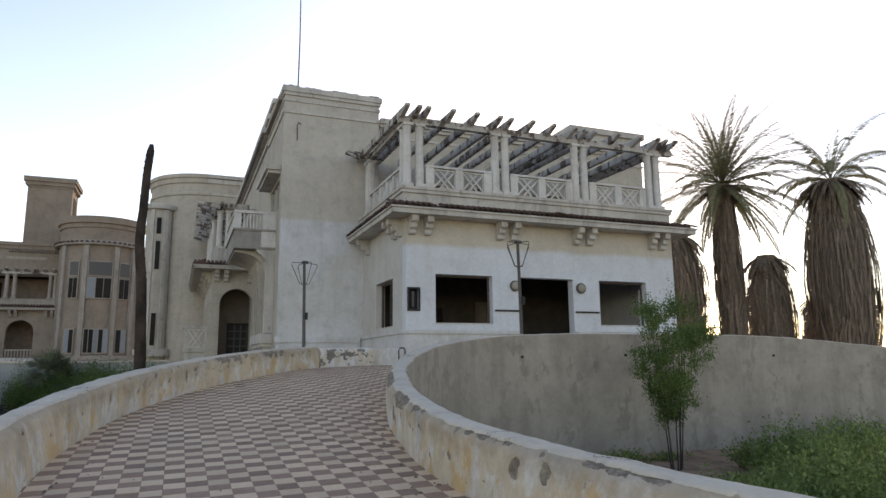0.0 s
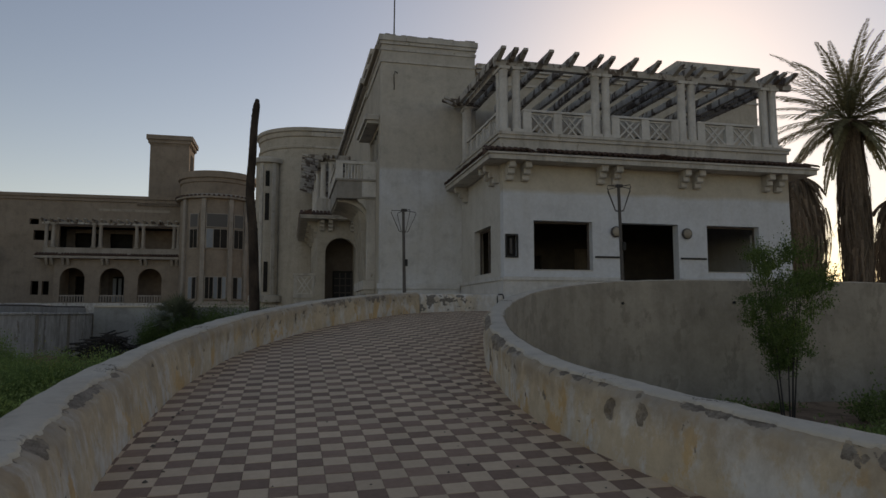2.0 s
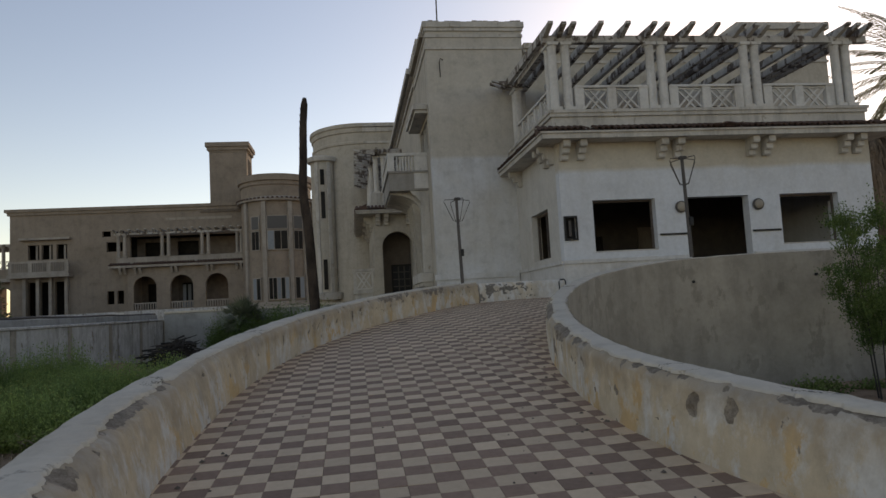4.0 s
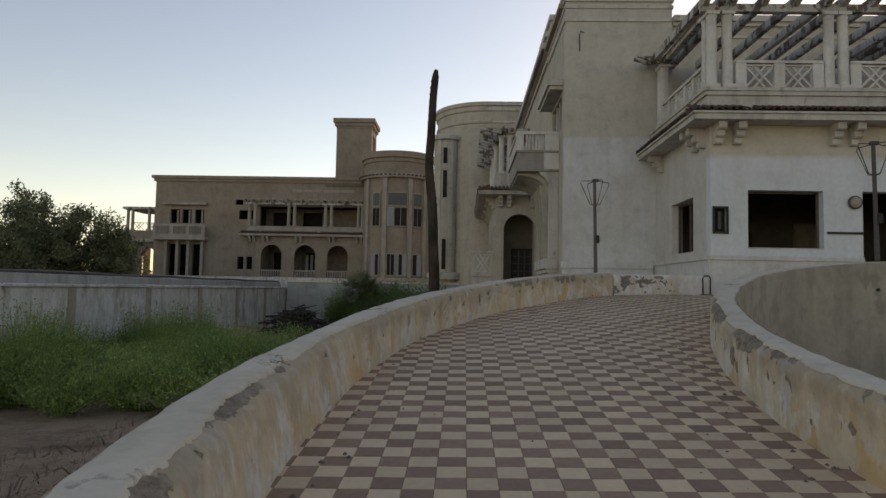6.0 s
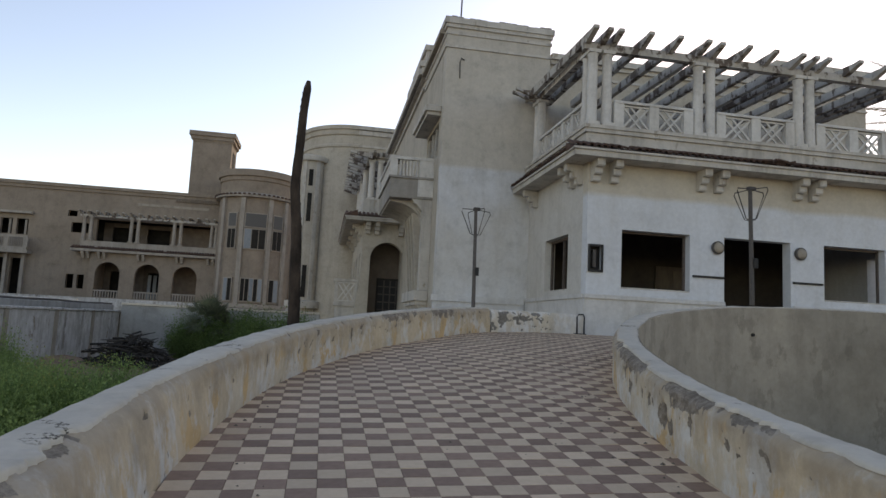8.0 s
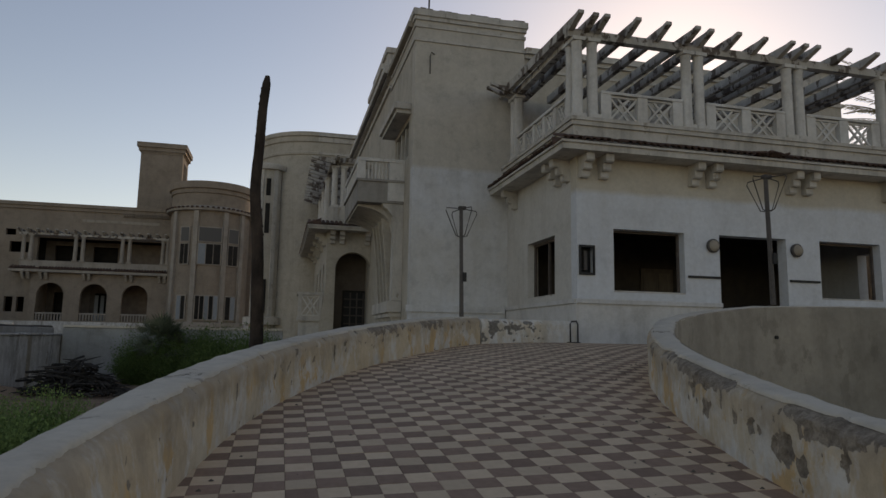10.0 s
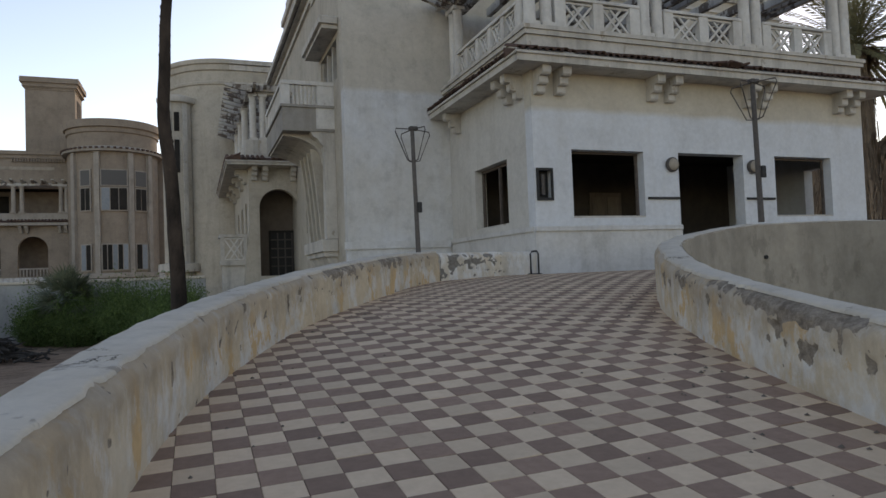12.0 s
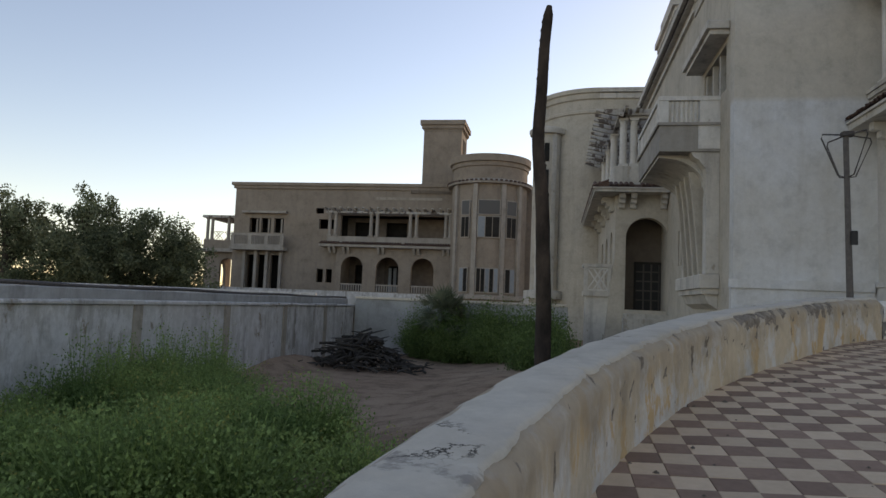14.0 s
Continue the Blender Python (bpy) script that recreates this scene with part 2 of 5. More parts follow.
M_FAN = varied("fan_palm_leaf", (0.20, 0.225, 0.14), (0.11, 0.13, 0.08), 0.6, 3, per="island", trans=0.25, bump_by=0)
M_DEAD = varied("palm_frond_dead", (0.37, 0.29, 0.22), (0.25, 0.19, 0.14), 0.9, 5, per="island", trans=0.15, spread=0.5, bump_by=0)
M_WEED = varied("weed_leaf", (0.43, 0.56, 0.18), (0.19, 0.30, 0.10), 0.7, 0.8, per="island", spread=0.5, trans=0.4, bump_by=0)
M_TIP = varied("weed_flower", (0.46, 0.44, 0.12), (0.36, 0.38, 0.12), 0.7, 2.0, per="island", spread=0.4, trans=0.3, bump_by=0)
M_WEED2 = varied("shrub_leaf", (0.32, 0.40, 0.125), (0.14, 0.22, 0.07), 0.7, 0.9, per="island", spread=0.5, trans=0.3, bump_by=0)
M_SHRUB = varied("dense_shrub_leaf", (0.19, 0.27, 0.08), (0.10, 0.165, 0.05), 0.7, 0.9, per="island", spread=0.5, trans=0.3, bump_by=0)
M_TREE = varied("tree_leaf", (0.29, 0.32, 0.18), (0.165, 0.195, 0.105), 0.7, 1.0, per="island", spread=0.6, trans=0.4, bump_by=0)
M_STICK = varied("dead_wood", (0.11, 0.095, 0.08), (0.06, 0.05, 0.042), 0.9, 9, per="island", spread=0.5)
M_BLUE = varied("faded_blue_shutter", (0.25, 0.29, 0.32), (0.34, 0.36, 0.37), 0.7, 6)
M_DOOR = varied("old_door_wood", (0.22, 0.18, 0.14), (0.15, 0.12, 0.1), 0.7, 5, stretch=(3, 3, 0.5))


def ground_material():
    m, t, b = nodes_of("dry_soil")
    big, mid, fine = noise_node(t, 0.25, 5), noise_node(t, 1.6, 7, 0.7), noise_node(t, 24, 6, 0.7)
    col = mixc(t, ramp_node(t, big, [(0.35, (0, 0, 0)), (0.65, (1, 1, 1))]), (0.35, 0.235, 0.16), (0.44, 0.315, 0.22))
    col = mixc(t, ramp_node(t, mid, [(0.45, (0, 0, 0)), (0.66, (0.85,) * 3)]), col, (0.19, 0.13, 0.09))
    col = mixc(t, 0.7, col, ramp_node(t, fine, [(0.3, (0.6,) * 3), (0.7, (1.15,) * 3)]), "MULTIPLY")
    t.links.new(col, b.inputs["Base Color"])
    b.inputs["Roughness"].default_value = 1.0
    b.inputs["Specular IOR Level"].default_value = 0.1
    bump(t, b, fine, 0.8, 0.04)
    return m


M_SOIL = ground_material()
M_GLASS, _t, _bs = nodes_of("dusty_glass")
_bs.inputs["Base Color"].default_value = (0.11, 0.105, 0.10, 1)
_bs.inputs["Roughness"].default_value = 0.5
_bs.inputs["Specular IOR Level"].default_value = 0.2


# ---- building helpers ----
class Solid:
    """Collects faces for one mesh."""

    def __init__(self):
        self.v, self.f, self.cuts = [], [], []

    def add(self, verts, faces, m=None):
        n = len(self.v)
        self.cuts.append((n, len(self.f)))
        self.v += [tuple(m @ Vector(p)) if m is not None else tuple(p) for p in verts]
        self.f += [tuple(i + n for i in q) for q in faces]
        return self

    def box(self, x0, x1, y0, y1, z0, z1, m=None, top=0.0, b=0.0):
        """A block; top: how far the top draws in; b: a chamfer round the top and the upright edges."""
        if b:
            o = [(x0 + b, y0), (x1 - b, y0), (x1, y0 + b), (x1, y1 - b), (x1 - b, y1), (x0 + b, y1), (x0, y1 - b), (x0, y0 + b)]
            cx, cy = (x0 + x1) / 2, (y0 + y1) / 2
            kx, ky = 1 - 2 * b / (x1 - x0), 1 - 2 * b / (y1 - y0)
            i = [(cx + (x - cx) * kx, cy + (y - cy) * ky) for x, y in o]
            vs = [(x, y, z0) for x, y in o] + [(x, y, z1 - b) for x, y in o] + [(x, y, z1) for x, y in i]
            fs = [tuple(range(7, -1, -1)), tuple(range(16, 24))]
            for k in range(8):
                j = (k + 1) % 8
                fs += [(k, j, 8 + j, 8 + k), (8 + k, 8 + j, 16 + j, 16 + k)]
            return self.add(vs, fs, m)
        t = top
        vs = [(x0, y0, z0), (x1, y0, z0), (x1, y1, z0), (x0, y1, z0), (x0 + t, y0 + t, z1), (x1 - t, y0 + t, z1), (x1 - t, y1 - t, z1), (x0 + t, y1 - t, z1)]
        return self.add(vs, [(3, 2, 1, 0), (4, 5, 6, 7), (0, 1, 5, 4), (1, 2, 6, 5), (2, 3, 7, 6), (3, 0, 4, 7)], m)

    def prism(self, poly, d0, d1, m=None):
        """A polygon of (u, z), drawn out along y from d0 to d1."""
        n = len(poly)
        vs = [(u, d0, z) for u, z in poly] + [(u, d1, z) for u, z in poly]
        fs = [tuple(range(n)), tuple(range(2 * n - 1, n - 1, -1))]
        fs += [(k, n + k, n + (k + 1) % n, (k + 1) % n) for k in range(n)]
        return self.add(vs, fs, m)

    def tube(self, pts, radii, sides=8, m=None, cap=True):
        """A round bar along points."""
        pts = [Vector(p) for p in pts]
        rings, vs, fs = [], [], []
        for k, p in enumerate(pts):
            d = (pts[min(k + 1, len(pts) - 1)] - pts[max(k - 1, 0)]).normalized()
            a = d.cross(Vector((0, 0, 1)) if abs(d.z) < 0.9 else Vector((1, 0, 0))).normalized()
            c = d.cross(a)
            r = radii[k] if isinstance(radii, (list, tuple)) else radii
            for s in range(sides):
                g = 2 * math.pi * s / sides
                vs.append(p + (a * math.cos(g) + c * math.sin(g)) * r)
        for k in range(len(pts) - 1):
            for s in range(sides):
                u = (s + 1) % sides
                fs.append((k * sides + s, k * sides + u, (k + 1) * sides + u, (k + 1) * sides + s))
        if cap:
            fs += [tuple(range(sides - 1, -1, -1)), tuple(range(len(vs) - sides, len(vs)))]
        return self.add(vs, fs, m)

    def lathe(self, profile, cx, cy, a0=0.0, a1=360.0, seg=32, m=None):
        """A profile of (r, z) turned about an upright axis."""
        full = abs(a1 - a0) >= 359.9
        n = seg if full else seg + 1
        p = len(profile)
        vs = []
        for k in range(n):
            g = radians(a0 + (a1 - a0) * k / seg)
            vs += [(cx + r * math.cos(g), cy + r * math.sin(g), z) for r, z in profile]
        fs = []
        for k in range(seg):
            j = (k + 1) % n
            for q in range(p - 1):
                fs.append((k * p + q, j * p + q, j * p + q + 1, k * p + q + 1))
        return self.add(vs, fs, m)

    def mesh(self, name, mat):
        me = bpy.data.meshes.new(name)
        me.from_pydata(self.v, [], self.f)
        me.materials.append(mat)
        bm = bmesh.new()
        bm.from_mesh(me)
        bmesh.ops.recalc_face_normals(bm, faces=bm.faces)
        bm.to_mesh(me)
        bm.free()
        return me

    def part(self, name, mat, parent=None, label="", smooth=False):
        ob = new(name, self.mesh(name, mat))
        if smooth:
            ob.data.shade_smooth()
            ob.data.set_sharp_from_angle(angle=radians(40))
        ob.parent = parent
        return tagged(ob, label)


def thing(name, label, category, at=(0, 0, 0), group="", kind=""):
    e = new(name)
    e.location = at
    e.empty_display_size = 0.3
    return tagged(e, label, category, group, kind)


def side(x, y0):
    """A frame whose u runs along +y of the world from y0 and whose depth runs to +x from x."""
    return Matrix(((0, 1, 0, x), (1, 0, 0, y0), (0, 0, 1, 0), (0, 0, 0, 1)))


def wall(s, u0, u1, z0, z1, d0, d1, holes=(), m=None):
    """A wall with openings cut right through: (ua, ub, za, zb) or (ua, ub, za, zb, 'arch')."""
    us = sorted({u0, u1, *(h[0] for h in holes), *(h[1] for h in holes)})
    for a, b in zip(us, us[1:]):
        here = sorted([h for h in holes if h[0] <= a + 1e-6 and h[1] >= b - 1e-6], key=lambda h: h[2])
        z = z0
        for h in here:
            if h[2] > z + 1e-4:
                s.box(a, b, d0, d1, z, h[2], m)
            z = h[3]
        if z1 > z + 1e-4:
            s.box(a, b, d0, d1, z, z1, m)
    for h in holes:
        if len(h) > 4:
            ua, ub, za, zb = h[:4]
            r, c = (ub - ua) / 2, (ua + ub) / 2
            for sg in (-1, 1):
                arc = [(c + sg * r * math.cos(g), zb - r + r * math.sin(g)) for g in [math.pi / 2 * k / 10 for k in range(11)]]
                for (p, q) in zip(arc, arc[1:]):
                    s.prism([p, (p[0], zb), (q[0], zb), q], d0, d1, m)
    return s


def P(s, name, mat, parent, label="", smooth=False, split=False):
    """Links a solid as one part of a thing, or as a piece of a part."""
    if split:
        ends = s.cuts[1:] + [(len(s.v), len(s.f))]
        for (va, fa), (vb, fb) in zip(s.cuts, ends):
            q = Solid().add(s.v[va:vb], [tuple(i - va for i in f) for f in s.f[fa:fb]])
            ob = P(q, name, mat, parent, label, smooth)
        return ob
    ob = s.part(name, mat, None, label, smooth)
    ob.parent = parent
    ob.matrix_parent_inverse = parent.matrix_world.inverted() if parent.parent is None and parent.type == "EMPTY" else Matrix()
    if parent.type == "EMPTY":
        ob.matrix_parent_inverse = Matrix.Translation(-parent.location)
    elif parent.parent is not None:
        ob.matrix_parent_inverse = Matrix()
    return ob


# ---- ground, ramp, walls of the yard ----
def hill(x, y):
    dip = min(1.0, max(0.0, (-1.6 - x) / 3.0))
    under = 0.3 * max(0.0, min(1.0, (x + 2.2) / 0.8, (6.5 - x) / 0.9, (9.0 - y) / 2.0))
    court = 0.92 * max(0.0, min(1.0, (x - 4.6) / 1.2, (20.5 - x) / 1.2, (16.6 - y) / 0.8, (y + 4.0) / 2.0))
    bank = 0.4 * math.exp(-((x + 9.2) / 0.8) ** 2 - ((y - 28.3) / 2.4) ** 2)
    return bank - under - court - 0.42 * dip * dip * (3 - 2 * dip) + 0.10 * noise.noise(Vector((x * 0.15, y * 0.15, 0))) + 0.05 * noise.noise(Vector((x * 0.6, y * 0.6, 3)))


def build_ground():
    s = Solid()
    xs = [-3000, -600, -150, -60] + [-30 + 1.0 * k for k in range(71)] + [60, 150, 600, 3000]
    ys = [-3000, -400, -60, -20] + [-10 + 1.0 * k for k in range(71)] + [90, 160, 600, 3000]
    vs = [(x, y, hill(x, y) if -30 <= x <= 40 and -10 <= y <= 60 else (-0.42 if x < -4 else 0.0)) for y in ys for x in xs]
    n = len(xs)
    fs = [(j * n + i, j * n + i + 1, (j + 1) * n + i + 1, (j + 1) * n + i) for j in range(len(ys) - 1) for i in range(n - 1)]
    s.add(vs, fs)
    tagged(s.part("ground", M_SOIL, smooth=True), "dry brown trampled soil yard with darker damp patches", "ground", kind="structure")


build_ground()

# sections of the ramp: outer edge, inner edge, height of the paving
MID = 12.53
SECTIONS = [
    ((-0.9, -5.0), (4.9, -3.0), 0.02), ((-0.75, 0.0), (4.6, 0.2), 0.04), ((-0.9, 3.0), (3.55, 2.7), 0.18), ((-1.1, 5.4), (2.80, 4.6), 0.36),
    ((-1.12, 7.4), (2.58, 6.4), 0.52), ((-0.99, 9.4), (2.80, 8.4), 0.69), ((-0.58, 11.6), (3.18, 10.1), 0.88), ((0.10, 13.4), (3.70, 11.6), 1.06),
    ((0.88, 14.75), (4.5, 13.1), 1.22), ((1.88, 16.1), (5.7, 14.45), 1.37), ((3.42, 18.3), (7.9, 15.4), 1.53), ((5.2, 19.75), (10.2, 15.65), 1.60),
    ((7.02, 20.6), (MID, 15.7), 1.60),
]


def spline(ps, per=8):
    """A smooth line through the points."""
    out = []
    for k in range(len(ps) - 1):
        a, b, c, d = (np.array(ps[min(max(i, 0), len(ps) - 1)], float) for i in (k - 1, k, k + 1, k + 2))
        for s in range(per):
            t = s / per
            out.append(0.5 * (2 * b + (c - a) * t + (2 * a - 5 * b + 4 * c - d) * t * t + (3 * b - a - 3 * c + d) * t**3))
    out.append(np.array(ps[-1], float))
    return np.array(out)


LEFT = spline([(*a, z) for a, b, z in SECTIONS])
RIGHT = spline([(*b, z) for a, b, z in SECTIONS])


def floor_at(x, y):
    """The height of the paving at a place, and whether it lies between the ramp's edges."""
    p = np.array((x, y))
    ways = RIGHT[:, :2] - LEFT[:, :2]
    off = p - LEFT[:, :2]
    cross = ways[:, 0] * off[:, 1] - ways[:, 1] * off[:, 0]
    along = (off * ways).sum(1) / (ways**2).sum(1)
    for k in range(len(LEFT) - 1):
        if cross[k] >= 0 > cross[k + 1] and -0.2 < along[k] < 1.2:
            f = cross[k] / (cross[k] - cross[k + 1])
            a = along[k] * (1 - f) + along[k + 1] * f
            return LEFT[k, 2] * (1 - f) + LEFT[k + 1, 2] * f, -0.03 < a < 1.03
    if cross[-1] >= 0 and 15.6 < y < 20.75 and x < 18:
        return 1.60, True
    return 0.0, False


def mirrored(line):
    return np.array([(2 * MID - x, y, z) for x, y, z in line[::-1]])


def build_deck():
    s = Solid()
    l = np.concatenate([LEFT, mirrored(LEFT)])
    r = np.concatenate([RIGHT, mirrored(RIGHT)])
    n = len(l)
    vs = [(x, y, z - 0.02) for x, y, z in l] + [(x, y, z - 0.02) for x, y, z in r] + [(x, y, -0.3) for x, y, z in l] + [(x, y, -0.3) for x, y, z in r]
    fs = []
    for k in range(n - 1):
        fs += [(k, n + k, n + k + 1, k + 1), (2 * n + k, 2 * n + k + 1, 3 * n + k + 1, 3 * n + k), (k, k + 1, 2 * n + k + 1, 2 * n + k), (n + k, 3 * n + k, 3 * n + k + 1, n + k + 1)]
    s.add(vs, fs)
    return tagged(s.part("pavement", M_GROUT), "curved ramp paved with beige and brown checkered tiles", "pavement", kind="structure")


PAVE = build_deck()


def bare_at(y, v, spots, seed, flaky=()):
    """How far the plaster has come off at a place y along a wall, at a share v of its height, from spots (y, v, half length, half height, strength)
    and flaking stretches (from y, to y, from v, strength)."""
    m = -1.0
    for ys, vs, hl, hv, *s in spots:
        m = max(m, (s[0] if s else 1.0) * (1.0 - ((y - ys) / hl) ** 2 - ((v - vs) / hv) ** 2))
    for ya, yb, va, s in flaky:
        m = max(m, s - 3.0 * max(0.0, ya - y, y - yb, va - v))
    if m < -1.6:
        return 0.0
    m = max(m, -0.6) + 1.25 * noise.noise(Vector((y * 8, v * 5, seed))) + 0.8 * noise.noise(Vector((y * 21, v * 9, seed + 4))) + 0.5 * noise.noise(Vector((y * 44, v * 20, seed + 8)))
    return min(1.0, max(0.0, 0.5 + 0.9 * (m - 0.45)))


def ease(y, a, b):
    f = min(1.0, max(0.0, (y - a) / (b - a)))
    return f * f * (3 - 2 * f)


def sweep_wall(name, line, out, width, h, base_mat, cope_mat, label, seed, spots=(), inset=None, outer_mat=None, rise=0.0, near=14.5, flaky=()):
    """A low plastered wall along a curved line, standing outward of it, with a worn cement coping; width and inset: functions of y."""
    d = np.gradient(line[:, :2], axis=0)
    d /= np.linalg.norm(d, axis=1)[:, None]
    nrm = np.stack([-d[:, 1], d[:, 0]], 1) * out
    # closer steps where the wall is passed
    run = np.concatenate([[0.0], np.cumsum(np.linalg.norm(np.diff(line[:, :2], axis=0), axis=1))])
    s, steps = 0.0, []
    while s < run[-1]:
        steps.append(s)
        yy = np.interp(s, run, line[:, 1])
        xx = np.interp(s, run, line[:, 0])
        s += 0.03 if 2.0 < yy < near and xx < 6.5 else 0.1
    steps.append(run[-1])
    pick = lambda a: np.stack([np.interp(steps, run, a[:, c]) for c in range(a.shape[1])], 1)
    L, N = pick(line), pick(nrm)
    n, V = len(L), 22
    body, cope, rows, rows2, marks = Solid(), Solid(), [], [], []
    for (x, y, z), (nx, ny) in zip(L, N):
        j = lambda k, a, f=2.5: a * noise.noise(Vector((x * f, y * f, seed + 3 * k)))
        hh = h + 0.22 * min(1.0, max(0.0, (z - 1.1) / 0.42)) * rise
        wd, ins = width(y), inset(y) if inset else 0.0
        row = []
        for q in range(V + 1):
            v = q / V
            b = bare_at(y, v, spots, seed, flaky)
            o = ins * v ** 1.6 + 0.02 * (1 - v) + 0.012 * noise.noise(Vector((x * 2, y * 2, v * 2 + seed))) + 0.004 * noise.noise(Vector((x * 14, y * 14, v * 9)))
            o += b * (0.022 + 0.026 * noise.noise(Vector((x * 16, y * 16, v * 9 + seed))) + 0.014 * noise.noise(Vector((x * 40, y * 40, v * 22 + seed))))
            if q > V - 3:
                o += 0.008 * (q - V + 3) ** 2 * (1 + 0.8 * b)
            row.append((x + nx * o, y + ny * o, z - 0.06 + (hh - 0.018 + 0.06) * v))
            marks.append((v, b))
        t = z + hh - 0.018
        for o, zz in ((wd, t), (wd + j(4, 0.02), -1.5)):
            row.append((x + nx * o, y + ny * o, zz))
            marks.append((1.0 if zz == t else 0.0, 0.0))
        rows.append(row)
        b = bare_at(y, 0.97, spots, seed, flaky)
        e = 0.06 * b + max(0.0, noise.noise(Vector((x * 3.3, y * 3.3, seed + 30))) - 0.1) * 0.06 + 0.008 * noise.noise(Vector((x * 25, y * 25, seed)))
        i, o = ins + 0.05 + e + j(5, 0.01, 3), wd + 0.015 + j(6, 0.02, 4)
        up = z + hh + j(7, 0.012, 3) + 0.004 * noise.noise(Vector((x * 11, y * 11, seed)))
        rows2.append([(x + nx * i, y + ny * i, t - 0.012), (x + nx * (i + 0.004), y + ny * (i + 0.004), up - 0.014), (x + nx * (i + 0.02), y + ny * (i + 0.02), up),
                      (x + nx * (i * 0.5 + o * 0.5), y + ny * (i * 0.5 + o * 0.5), up + 0.006), (x + nx * (o - 0.05), y + ny * (o - 0.05), up), (x + nx * o, y + ny * o, up - 0.03), (x + nx * o, y + ny * o, t - 0.01)])
    for sld, rr in ((body, rows), (cope, rows2)):
        p = len(rr[0])
        sld.add([q for r in rr for q in r], [(k * p + q, (k + 1) * p + q, (k + 1) * p + (q + 1) % p, k * p + (q + 1) % p) for k in range(n - 1) for q in range(p)] + [tuple(range(p)), tuple((n - 1) * p + q for q in range(p - 1, -1, -1))])
    ob = tagged(body.part(name, base_mat, smooth=True), label, "wall", kind="structure")
    for a, c in (("weather", 0), ("bare", 1)):
        at = ob.data.attributes.new(a, "FLOAT", "POINT")
        at.data.foreach_set("value", [m[c] for m in marks])
    if outer_mat:
        face = Solid()
        rr = [[(a[0] + nx * 0.012, a[1] + ny * 0.012, a[2]) for a in (r[-2], r[-1])] for r, (nx, ny) in zip(rows, N)]
        face.add([q for r in rr for q in r], [(k * 2, (k + 1) * 2, (k + 1) * 2 + 1, k * 2 + 1) for k in range(n - 1)])
        face.part("court_face", outer_mat, ob, "bare grey-brown cement face", smooth=True)
    cope.part("coping", cope_mat, ob, "cracked grey cement coping", smooth=True)
    return ob


SPOTS_LEFT = ((5.65, 1.0, 0.65, 0.09, 1.7), (6.6, 1.0, 0.3, 0.06), (7.75, 0.82, 0.08, 0.06),  (11.05, 0.62, 0.03, 0.26), (13.9, 0.72, 0.04, 0.26), (15.3, 0.95, 0.5, 0.2), (16.9, 0.95, 0.6, 0.25), (9.9, 0.6, 0.05, 0.06), (4.2, 0.95, 0.3, 0.1))
SPOTS_RIGHT = ((10.75, 1.0, 0.6, 0.13), (10.1, 1.0, 0.75, 0.25, 2.0), (8.3, 1.0, 0.52, 0.29, 2.2), (7.3, 1.0, 0.4, 0.1), (10.3, 0.6, 0.09, 0.17), (9.95, 0.54, 0.11, 0.16), (9.4, 0.62, 0.045, 0.2), (9.1, 0.58, 0.12, 0.13), (8.75, 0.52, 0.15, 0.2), (8.52, 0.4, 0.08, 0.2),
               (9.62, 0.8, 0.03, 0.22), (8.12, 0.62, 0.04, 0.2), (7.45, 0.62, 0.06, 0.09), (5.05, 0.72, 0.08, 0.14), (4.72, 0.74, 0.08, 0.12), (6.1, 0.55, 0.04, 0.1), (5.6, 1.0, 0.5, 0.07), (4.1, 1.0, 0.5, 0.08), (3.2, 0.9, 0.14, 0.12), (11.9, 0.86, 0.18, 0.18), (12.7, 0.7, 0.1, 0.15), (6.6, 0.4, 0.03, 0.1), (2.6, 0.5, 0.05, 0.1))
SPOTS_ENTRY = ((18.5, 0.55, 0.16, 0.45), (18.95, 0.7, 0.12, 0.28), (18.75, 0.3, 0.1, 0.2), (19.3, 0.72, 0.13, 0.22), (19.6, 0.9, 0.12, 0.14))
sweep_wall("wall_ramp_left", LEFT[:83], 1, lambda y: 0.54 - 0.13 * ease(y, 6.0, 9.0), 0.59, M_PARA, M_COPE, "low curved parapet of peeling ochre plaster, chipped edge", 1.0, SPOTS_LEFT, lambda y: 0.15 - 0.13 * ease(y, 8.0, 10.2), near=19, flaky=((12.2, 19.0, 0.6, -0.22),))
sweep_wall("wall_ramp_entry", np.array([LEFT[82] + (LEFT[-1] - LEFT[82]) * f for f in np.linspace(0.012, 1, 14)]), 1, lambda y: 0.40, 0.55, M_ENTRY, M_ENTRY, "short parapet with flaking white paint beside the house", 5.0, SPOTS_ENTRY, near=21, flaky=((18.2, 19.8, 0.35, -0.05),))
INNER = np.concatenate([RIGHT, mirrored(RIGHT)[1:]])
sweep_wall("wall_ramp_right", INNER, -1, lambda y: 0.56 - 0.22 * ease(y, 3.2, 6.6), 0.585, M_PARA, M_COPE, "curved ramp wall of stained ochre plaster above the sunken court", 9.0, SPOTS_RIGHT, lambda y: 0.15 - 0.14 * ease(y, 4.2, 6.2), outer_mat=M_CEMENT, rise=1.0, flaky=((7.0, 12.5, 0.55, -0.25),))


